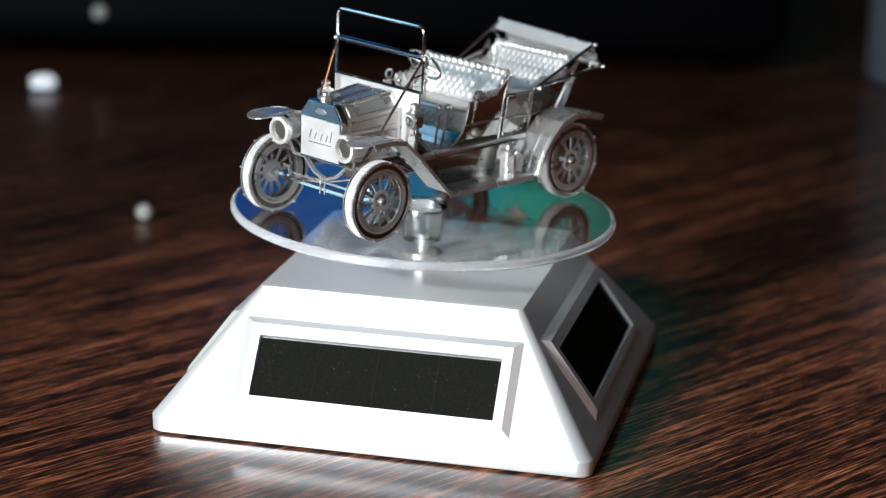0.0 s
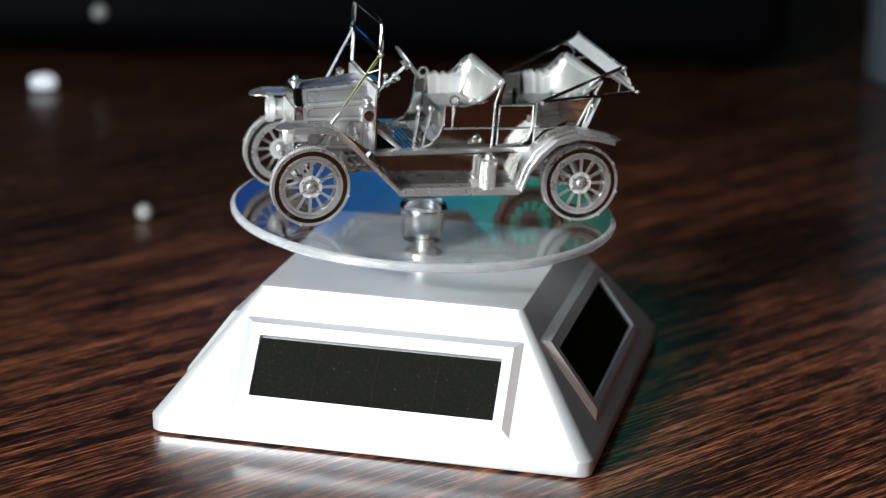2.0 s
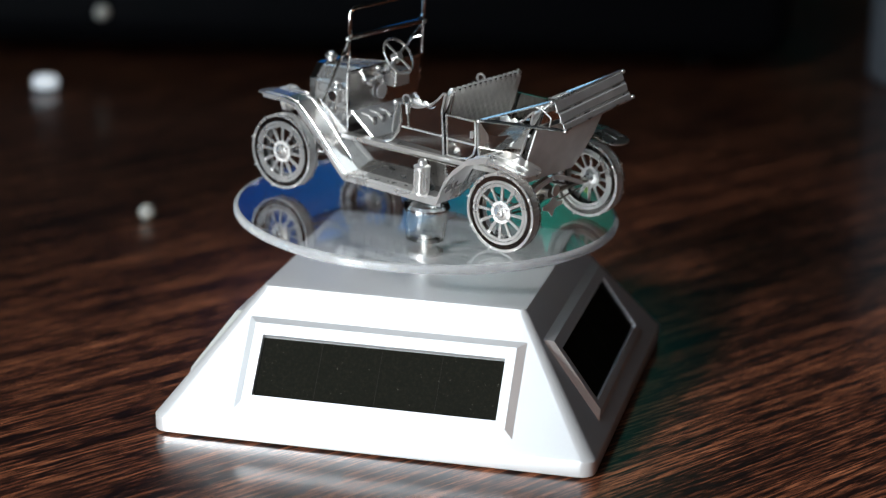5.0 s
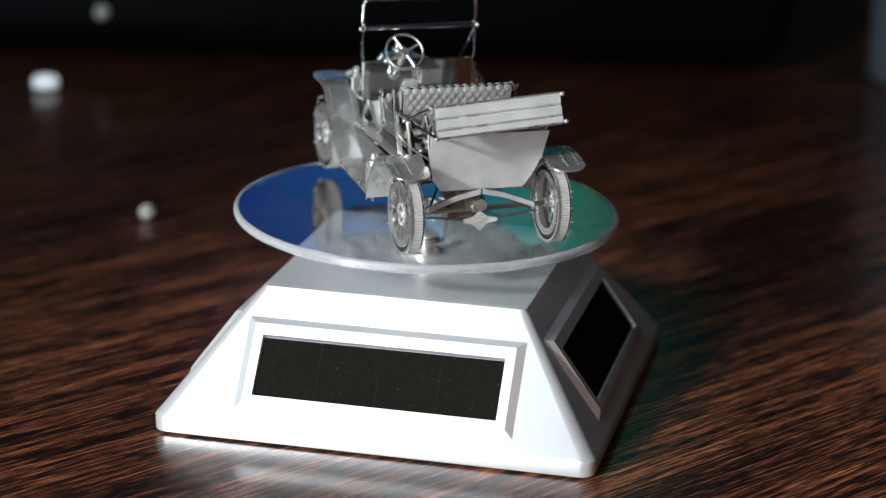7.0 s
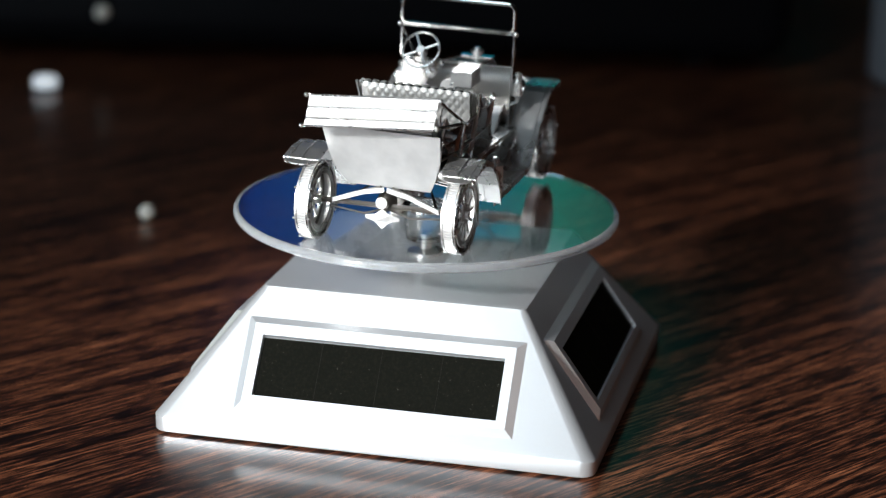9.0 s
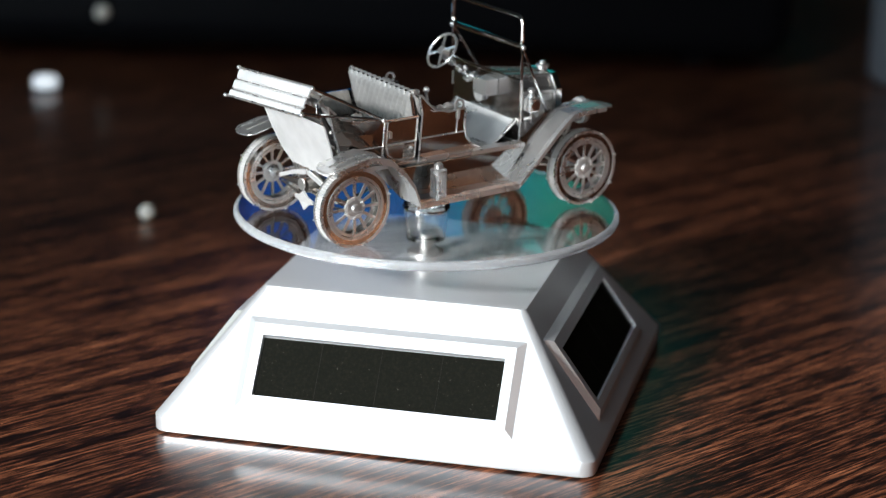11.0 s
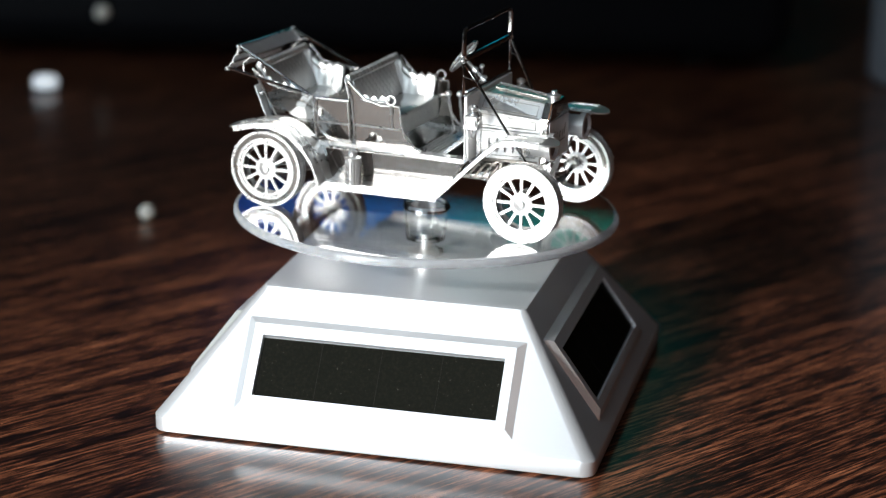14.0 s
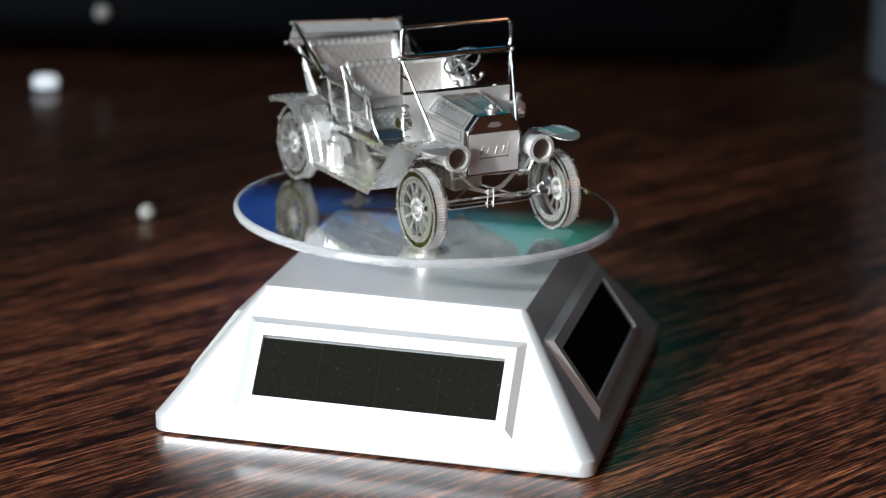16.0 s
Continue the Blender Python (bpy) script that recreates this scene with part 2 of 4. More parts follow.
def window_frame_at(name, centre, along, w, h):
    root = tagged(new(name), "unseen white window frame added around a lit opening", "window", kind="structure")
    c, a, up = Vector(centre), Vector(along), Vector((0, 0, 1))
    nrm = up.cross(a) * -1
    for s in (-1, 1):
        bm = bmesh.new()
        ribbon(bm, [c + a * s * w / 2 - up * h / 2, c + a * s * w / 2 + up * h / 2], a * -s * 0.012, nrm * 0.05)
        part("window_frame", bm, CEILING, root)
        bm = bmesh.new()
        ribbon(bm, [c + up * s * h / 2 - a * (w / 2 - 0.031), c + up * s * h / 2 + a * (w / 2 - 0.031)], up * -s * 0.03, nrm * 0.05)
        part("window_frame", bm, CEILING, root)
    if w < 0.4 or h < 0.5:
        return
    bm = bmesh.new()
    ribbon(bm, [c - up * (h / 2 - 0.031) - a * 0.014, c + up * (h / 2 - 0.031) - a * 0.014], a * 0.028, nrm * 0.045)
    part("mullion", bm, CEILING, root)


# unseen frames, added around the openings that hold the lamps
window_frame_at("window_1", (-0.295, Y0 - 0.03, 0.19), (1, 0, 0), 0.53, 0.48)
window_frame_at("fill_opening", (0.11, Y0 - 0.03, 0.34), (1, 0, 0), 0.22, 0.40)
window_frame_at("window_3", (X0 - 0.03, -0.37, 0.50), (0, -1, 0), 0.38, 0.70)
window_frame_at("lime_glint_opening", (X0 - 0.03, 0.47, 0.42), (0, -1, 0), 0.18, 0.40)
window_frame_at("upper_fill_opening", (-0.295, Y0 - 0.03, 0.80), (1, 0, 0), 0.53, 0.56)
window_frame_at("warm_glint_opening", (X1 + 0.03, -0.36, 0.80), (0, 1, 0), 0.30, 0.60)

# large glowing panel added at the far wall, seen only as a reflection
screen = tagged(new("reflected_glow_panel"), "unseen flat panel glowing blue and green, added for its reflection", "screen")
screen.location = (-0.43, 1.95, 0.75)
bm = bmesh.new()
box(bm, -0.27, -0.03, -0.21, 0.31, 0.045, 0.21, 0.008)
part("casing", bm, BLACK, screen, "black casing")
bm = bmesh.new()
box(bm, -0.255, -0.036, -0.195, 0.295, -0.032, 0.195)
part("glow_face", bm, GLOW_PANEL, screen, "glowing blue and green face")

# ---- table ----
table = tagged(new("table"), "dark wenge wooden table with a varnished streaky top", "table")
table.location = (0.05, 0.12, -0.75)
bm = bmesh.new()
box(bm, -0.80, -0.62, 0.715, 0.80, 0.62, 0.75, 0.004)
part("tabletop", bm, WOOD, table)
for sx in (-1, 1):
    for sy in (-1, 1):
        bm = bmesh.new()
        box(bm, sx * 0.72 - 0.03, sy * 0.54 - 0.03, 0.0, sx * 0.72 + 0.03, sy * 0.54 + 0.03, 0.714, 0.004)
        part("leg", bm, WOOD, table)
bm = bmesh.new()
ball(bm, (0, 0, 0), 0.0024, 3)
for v in bm.verts:
    v.co *= 1 + 0.05 * noise.noise(v.co * 700)
pearl = tagged(part("bead", bm, PEARL, smooth=True), "small white bead lying on the table", "bead")
pearl.location = (-0.1052, 0.1047, 0.0024)

# dim things standing far back on the table
device = tagged(new("electronic_device"), "glossy black electronic device on short feet", "device")
device.location = (-0.215, 0.352, 0)
device.rotation_euler = (0, 0, radians(13))
bm = bmesh.new()
box(bm, -0.17, -0.06, 0.006, 0.26, 0.06, 0.095, 0.012, 4)
part("housing", bm, BLACK, device, smooth=True)
for sx in (-0.14, 0.23):
    for sy in (-0.02, 0.04):
        bm = bmesh.new()
        rod(bm, (sx, sy, 0), (sx, sy, 0.0065), 0.009, seg=20)
        part("foot", bm, BLACK, device)
# pale ball in place of a highlight on the glossy housing
bm = bmesh.new()
ball(bm, (0.0071, -0.0605, 0.0198), 0.0028, 2)
part("highlight_spot", bm, PEARL, device, "small pale ball standing in for a highlight", True)

# disc standing in for a blurred bright spot; its glow is added
puck = tagged(new("bright_spot_disc"), "small white disc with an added glow, standing in for a bright spot", "light")
puck.location = (-0.198, 0.250, 0)
bm = bmesh.new()
lathe(bm, [(0, 0), (0.0042, 0), (0.0045, 0.0005), (0.0045, 0.0014), (0, 0.0014)], 32)
part("base", bm, GREY, puck, smooth=True)
bm = bmesh.new()
lathe(bm, [(0, 0.0015), (0.0043, 0.0015), (0.0042, 0.0040), (0.0034, 0.0047), (0, 0.0050)], 32)
part("glow_cap", bm, GLOW, puck, "white cap with an added glow", True)

bm = bmesh.new()
lathe(bm, [(0, 0), (0.028, 0), (0.030, 0.002), (0.030, 0.088), (0.027, 0.092), (0, 0.092)], 48)
canister = tagged(part("canister", bm, GREY, smooth=True), "dim grey metal canister standing on the table", "canister")
canister.location = (0.108, 0.372, 0)

# ---- turntable stand ----
B, T, H, HS = 0.04636, 0.02800, 0.02857, 0.00387
stand = tagged(new("solar_turntable"), "silver plastic solar display turntable with black cells on the table", "turntable")


def rounded_square(bm, half, r, z, seg=5):
    pts = []
    for k, (cx, cy) in enumerate(((1, 1), (-1, 1), (-1, -1), (1, -1))):
        for i in range(seg + 1):
            a = math.pi / 2 * (k + i / seg)
            pts.append(bm.verts.new((cx * (half - r) + r * math.cos(a), cy * (half - r) + r * math.sin(a), z)))
    return pts


bm = bmesh.new()
rings = [rounded_square(bm, h, r, z) for h, r, z in (
    (B - 0.0012, 0.0025, 0.0004), (B, 0.0030, 0.0004), (B + 0.0002, 0.0030, 0.0006), (B + 0.0003, 0.0030, HS - 0.0002), (B + 0.0001, 0.0030, HS + 0.0001),
    (B - 0.0004, 0.0028, HS + 0.0007), (T + 0.0008, 0.0016, H - 0.0011), (T + 0.0002, 0.0014, H - 0.0002), (T - 0.0006, 0.0012, H))]
for r, s in zip(rings, rings[1:]):
    for i in range(len(r)):
        j = (i + 1) % len(r)
        bm.faces.new((r[i], r[j], s[j], s[i]))
bm.faces.new(rings[0][::-1])
bm.faces.new(rings[-1])
part("housing", bm, SILVER, stand, smooth=True)
bm = bmesh.new()
box(bm, -0.043, -0.043, 0.0, 0.043, 0.043, 0.0006)
part("base_plate", bm, RUBBER, stand, "black base plate")

slope = Vector((0, B - T, H - HS))
vlen = slope.length
for k in range(4):
    rz = Matrix.Rotation(radians(90 * k), 4, "Z")
    up = slope.normalized()
    nrm = Vector((0, -up.z, up.y))
    face = rz @ Matrix(((1, 0, 0, 0), (0, up.y, nrm.y, -B), (0, up.z, nrm.z, HS), (0, 0, 0, 1)))
    bm = bmesh.new()

    def rect(w, v0, v1, h):
        return [bm.verts.new(face @ Vector(p)) for p in ((-w, v0, h), (w, v0, h), (w, v1, h), (-w, v1, h))]

    loops = [rect(0.0299, 0.0026, 0.0239, -0.0002), rect(0.0278, 0.0046, 0.0219, 0.0012), rect(0.0258, 0.0062, 0.0194, 0.0012), rect(0.0256, 0.0064, 0.0192, 0.0002)]
    for r, s in zip(loops, loops[1:]):
        for i in range(4):
            j = (i + 1) % 4
            bm.faces.new((r[i], r[j], s[j], s[i]))
    part("panel_frame", bm, SILVER, stand)
    bm = bmesh.new()
    prism(bm, [face @ Vector(p) for p in ((-0.0256, 0.0063, 0.0003), (0.0256, 0.0063, 0.0003), (0.0256, 0.0190, 0.0003), (-0.0256, 0.0190, 0.0003))], (face.to_3x3() @ Vector((0, 0, 0.0002))))
    panel = part("solar_panel", bm, SOLAR, stand, "glossy dusty black solar cell")
    for x in (-0.0128, 0.0, 0.0128):
        bm = bmesh.new()
        prism(bm, [face @ Vector(p) for p in ((x - 0.00007, 0.0064, 0.0005), (x + 0.00007, 0.0064, 0.0005), (x + 0.00007, 0.0189, 0.0005), (x - 0.00007, 0.0189, 0.0005))], (face.to_3x3() @ Vector((0, 0, 0.00003))))
        part("cell_line", bm, CELL_LINE, panel, "thin dark grey cell line")
bm = bmesh.new()
lathe(bm, [(0, 0.0284), (0.0040, 0.0284), (0.0040, 0.0292), (0.0030, 0.0296), (0.0014, 0.0298), (0.0014, 0.0330), (0, 0.0330)], 32)
part("spindle", bm, ETCHED, stand, "metal spindle", True)

# the turning plate; its own space has the top surface at z = 0
bm = bmesh.new()
lathe(bm, [(0.0052, 0.0), (0.0409, 0.0), (0.0409, -0.0020), (0.0052, -0.0020)], 160, closed=True)
plate = part("plate", bm, ACRYLIC, stand, "clear acrylic round plate", True)
bm = bmesh.new()
lathe(bm, [(0.04092, 0.0), (0.0413, 0.0), (0.0417, -0.0002), (0.0420, -0.0007), (0.0420, -0.0013), (0.0417, -0.0018), (0.0413, -0.0020), (0.04092, -0.0020)], 160, closed=True)
part("plate_edge", bm, EDGE, plate, "polished rounded edge, whitened for the light piped into it", True)
bm = bmesh.new()
lathe(bm, [(0.0049, 0.0007), (0.0051, 0.0002), (0.0050, -0.0022), (0.0043, -0.0088), (0.0040, -0.0090), (0.0, -0.0090), (0.0, -0.0083), (0.0036, -0.0083), (0.0045, -0.0020), (0.0046, 0.0005)], 64, closed=True)
hub = part("hub", bm, ACRYLIC, plate, "clear acrylic hub cup", True)
plate.visible_shadow = hub.visible_shadow = False

# ---- model car: lengths in mm, x forward, y to the left, z up from the plate ----
car = tagged(new("model_car"), "open vintage touring car model of bright etched steel on the plate", "model car")


def mm(*p):
    return Vector(p) * 0.001


def sheet(name, pts, off, mat=STEEL, parent=car, label=""):
    bm = bmesh.new()
    prism(bm, [mm(*p) for p in pts], mm(*off))
    return part(name, bm, mat, parent, label)


def band(name, line, across, thick, mat=STEEL, parent=car, label=""):
    bm = bmesh.new()
    ribbon(bm, [mm(*p) for p in line], mm(*across), mm(*thick))
    return part(name, bm, mat, parent, label)


def wire(name, pts, r, mat=ETCHED, parent=car, label="", seg=6):
    bm = bmesh.new()
    pipe(bm, [mm(*p) for p in pts], r * 0.001, seg)
    return part(name, bm, mat, parent, label, True)


def knob_part(name, p, r, parent=car, label=""):
    bm = bmesh.new()
    ball(bm, mm(*p), r * 0.001, 2)
    return part(name, bm, ETCHED, parent, label, True)


def arc(c, r, a0, a1, n):
    return [(c[0] + r * math.cos(radians(a0 + (a1 - a0) * i / n)), c[1] + r * math.sin(radians(a0 + (a1 - a0) * i / n))) for i in range(n + 1)]


# wheels: two pressed discs with twelve flat spokes and a ribbed tread between them
def wheel_part(x, y, z, s):
    R = 8.3
    bm = bmesh.new()
    for o in (-1.15, 1.15):
        prof = [(6.35, o - 0.14), (R, o - 0.14), (R, o + 0.14), (6.35, o + 0.14)]
        lathe(bm, [(a * 0.001, b * 0.001) for a, b in prof], 56, "Y", closed=True)
    w = part("wheel", bm, TYRE, car, "pressed steel wheel with a polished sidewall", True)
    w.location = mm(x, y, z)
    bm = bmesh.new()
    seg = 84
    rows = []
    for i in range(seg * 4):
        a = math.tau * (i + (0.35 if i % 2 else 0)) / (seg * 4)
        r = R - 0.05 if i % 4 < 2 else R - 0.26
        rows.append([bm.verts.new(mm(q * math.cos(a), yy, q * math.sin(a))) for q, yy in ((r, -1.0), (r, 1.0), (R - 0.7, 1.0), (R - 0.7, -1.0))])
    for a, b in zip(rows, rows[1:] + rows[:1]):
        for k in range(4):
            bm.faces.new((a[k], a[(k + 1) % 4], b[(k + 1) % 4], b[k]))
    part("tread", bm, MATTE, w, "finely ribbed bright tread")
    for o, d in ((1.15, 1), (-1.15, -1)):
        bm = bmesh.new()
        for r0, r1, h in ((7.75, 8.32, 0.30), (6.2, 6.75, 0.34), (5.45, 6.05, 0.26)):
            lathe(bm, [(r0 * 0.001, (o - 0.12) * 0.001), (r1 * 0.001, (o - 0.12) * 0.001), (r1 * 0.001, (o + d * h) * 0.001), (r0 * 0.001, (o + d * h) * 0.001)], 56, "Y", closed=True)
        part("rim", bm, ETCHED, w, "bright ringed rim", True)
        for i in range(8):
            bm = bmesh.new()
            a = math.tau * (i + 0.3) / 8
            p = mm(8.15 * math.cos(a), o, 8.15 * math.sin(a))
            rod(bm, p, p + mm(0.15 * math.cos(a), d * 0.75, 0.15 * math.sin(a)), 0.00022, seg=6)
            part("tab", bm, ETCHED, w)
    for i in range(12):
        bm = bmesh.new()
        a = math.tau * i / 12
        m = Matrix.Rotation(-a, 4, "Y")
        for o in (s * 0.75,):
            pts = [m @ mm(*p) for p in ((1.2, o, -0.26), (5.6, o, -0.34), (5.6, o, 0.34), (1.2, o, 0.26))]
            prism(bm, pts, mm(0, s * 0.35, 0))
        part("spoke", bm, ETCHED, w)
    bm = bmesh.new()
    lathe(bm, [(0, -s * 1.5e-3), (0.0009, -s * 1.5e-3), (0.0009, s * 0.6e-3), (0.0016, s * 0.75e-3), (0.0016, s * 1.15e-3), (0.0009, s * 1.25e-3), (0.0008, s * 1.9e-3), (0.0003, s * 2.0e-3), (0, s * 2.0e-3)], 24, "Y")
    part("hub", bm, ETCHED, w, "round wheel hub", True)
    bm = bmesh.new()
    lathe(bm, [(0.0017e0, s * 0.62e-3), (0.0024, s * 0.62e-3), (0.0024, s * 1.18e-3), (0.0017e0, s * 1.18e-3)], 28, "Y", closed=True)
    part("hub_ring", bm, MATTE, w, smooth=True)
    for i in range(6):
        bm = bmesh.new()
        a = math.tau * (i + 0.5) / 6
        p = mm(2.05 * math.cos(a), s * 1.1, 2.05 * math.sin(a))
        rod(bm, p, p + mm(0, s * 0.4, 0), 0.00024, seg=6)
        part("hub_bolt", bm, ETCHED, w)


XF, XR = 28.8, -30.15
for x, y, z, s in ((XF, 15.7, 8.6, 1), (XR, 15.7, 8.0, 1), (XF, -15.7, 8.0, -1), (XR, -15.7, 8.6, -1)):
    wheel_part(x, y, z, s)

# axles, springs and underside
wire("front_axle", [(XF, 14.3, 8.5), (XF, 9, 7.4), (XF, -9, 7.4), (XF, -14.3, 8.2)], 0.55, STEEL)
wire("tie_rod", [(XF - 2.4, 13.6, 8.0), (XF - 2.4, -13.6, 8.0)], 0.25, ETCHED)
for s in (-1, 1):
    band("front_spring", [(XF + 0.4, s * 0.2, 9.4), (XF + 0.4, s * 3.2, 10.4), (XF + 0.4, s * 6.6, 13.4)], (-1.0, 0, 0), (0, 0, 0.55), ETCHED)
    wire("radius_rod", [(XF, s * 9.5, 7.4), (8, 0, 8.6)], 0.25, STEEL)
    wire("rear_radius_rod", [(XR, s * 11, 8.0), (-6, 0, 8.6)], 0.28, STEEL)
    band("rear_spring", [(XR - 0.8, s * 0.3, 11.6), (XR - 0.8, s * 5.0, 10.6), (XR - 0.8, s * 11.5, 8.2)], (-0.5, 0, 0), (0, 0, 0.95), MATTE)
    wire("steering_link", [(XF - 1.5, s * 12.6, 8.0), (XF - 1.2, s * 12.6, 9.6), (XF, s * 12.9, 10.2)], 0.3, ETCHED)
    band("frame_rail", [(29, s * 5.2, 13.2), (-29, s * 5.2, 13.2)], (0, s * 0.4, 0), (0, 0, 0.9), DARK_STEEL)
    wire("crossbar_clip", [(XF + 0.7, s * 0.7, 6.6), (XF + 0.7, s * 0.7, 10.6)], 0.16, ETCHED)
bm = bmesh.new()
lathe(bm, [(0, -2.4e-3), (0.0012, -2.2e-3), (0.0020, -0.6e-3), (0.0021, 0.6e-3), (0.0012, 2.2e-3), (0, 2.4e-3)], 24, "X", at=mm(XR + 1.0, 0.4, 9.0))
part("differential", bm, DARK_STEEL, car, smooth=True)
bm = bmesh.new()
lathe(bm, [(0, 0), (0.0012, 0), (0.0012, 0.0004), (0, 0.0004)], 24, "X", at=mm(XR + 1.2 - 3.7, 0.4, 9.6))
part("differential_cap", bm, ETCHED, car, smooth=True)
sheet("diamond_plate", [(XR - 1.6, 0.4, 3.9), (XR - 1.6, 2.0, 5.4), (XR - 1.6, 4.0, 5.9), (XR - 1.6, 4.0, 6.6), (XR - 1.6, 1.9, 7.0), (XR - 1.6, 0.4, 8.2), (XR - 1.6, -1.2, 7.0), (XR - 1.6, -3.3, 6.6), (XR - 1.6, -3.3, 5.9), (XR - 1.2, -1.2, 5.4)], (-0.3, 0, 0), MATTE)
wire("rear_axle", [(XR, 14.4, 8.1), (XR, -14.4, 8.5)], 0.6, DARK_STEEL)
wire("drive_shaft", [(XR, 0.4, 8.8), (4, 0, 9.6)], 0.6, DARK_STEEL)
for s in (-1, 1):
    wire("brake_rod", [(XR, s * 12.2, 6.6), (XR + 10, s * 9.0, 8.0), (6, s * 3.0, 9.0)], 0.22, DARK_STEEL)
    wire("spring_perch", [(XR - 0.4, s * 11.8, 8.4), (XR - 0.4, s * 8.0, 10.2), (XR - 0.4, s * 1.2, 12.4)], 0.34, DARK_STEEL)
    wire("truss_rod", [(XR, s * 12.6, 7.0), (XR, s * 5.0, 6.2), (XR, s * 0.8, 7.6)], 0.24, DARK_STEEL)
    wire("front_truss_rod", [(XF - 0.3, s * 13.0, 7.6), (XF - 5.0, s * 6.0, 6.8), (XF - 9.0, 0, 8.2)], 0.24, DARK_STEEL)
    for i in range(9):
        band("floor_slat", [(-26.0 + i * 1.5, s * 5.6, 13.3), (-26.0 + i * 1.5, s * 11.6, 12.6)], (0.8, 0, 0), (0, 0, 0.2), STEEL)
bm = bmesh.new()
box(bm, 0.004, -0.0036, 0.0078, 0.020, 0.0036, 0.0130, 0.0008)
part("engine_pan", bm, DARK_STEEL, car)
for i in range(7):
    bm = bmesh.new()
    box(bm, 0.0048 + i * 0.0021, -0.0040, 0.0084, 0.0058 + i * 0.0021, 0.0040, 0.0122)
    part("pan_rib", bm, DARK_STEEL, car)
for s in (-1, 1):
    for i in range(6):
        band("shield_slat", [(11 + i * 1.5, s * 5.6, 12.6), (11 + i * 1.5, s * 12, 11.4)], (0.9, 0, 0), (0, 0, 0.2))

# floor, sills and running boards
sheet("floor_pan", [(-28.5, -10, 14.0), (14.5, -11, 14.0), (14.5, 11, 14.0), (-28.5, 10, 14.0)], (0, 0, 0.4), SPECKLED)
sheet("toe_board", [(8.2, -10.6, 14.5), (14.3, -11, 19.5), (14.3, 11, 19.5), (8.2, 10.6, 14.5)], (0.3, 0, -0.3), PALE, car, "ribbed foot board")
for i in range(7):
    band("floor_rib", [(2.2 + i * 0.95, -10.2, 14.42), (2.2 + i * 0.95, 10.2, 14.42)], (0.4, 0, 0), (0, 0, 0.25), ETCHED)
for i in range(14):
    x, z = 8.5 + i * 0.42, 14.75 + i * 0.344
    band("toe_rib", [(x, -10.5, z), (x, 10.5, z)], (0.14, 0, 0.11), (-0.12, 0, 0.16), PALE)
for s in (-1, 1):
    wire("toe_board_edge", [(8.2, s * 10.7, 14.7), (14.2, s * 11.1, 19.7)], 0.3, ETCHED)
    sheet("running_board", [(-16.0, s * 12.9, 7.2), (10.2, s * 12.9, 7.5), (10.2, s * 18.6, 7.5), (-16.0, s * 18.6, 7.2)], (0, 0, 0.3), ETCHED, car, "flat bright running board")
    for yy in (16.9, 17.7):
        band("board_rib", [(-15.6, s * yy, 7.5), (9.8, s * yy, 7.8)], (0, s * 0.25, 0), (0, 0, 0.14), ETCHED)
    sheet("running_board_lip", [(-16.0, s * 18.45, 7.2), (10.2, s * 18.45, 7.5), (10.2, s * 18.6, 7.5), (-16.0, s * 18.6, 7.2)], (0, 0, -0.9), ETCHED)
    sheet("splash_apron", [(-16.2, s * 13.0, 7.3), (10.4, s * 13.0, 7.6), (14.4, s * 13.9, 14.2), (-17.0, s * 13.9, 14.2)], (0, s * 0.25, 0), SPECKLED, car, "speckled steel splash apron")
    sheet("sill", [(-27.6, s * 10.6, 14.2), (14.6, s * 11.4, 14.2), (14.6, s * 14.0, 14.2), (-27.6, s * 12.2, 14.2)], (0, 0, 0.9), ETCHED)
    for i in range(5):
        knob_part("rivet", (-22 + i * 7.5, s * 11.9, 14.5), 0.28)

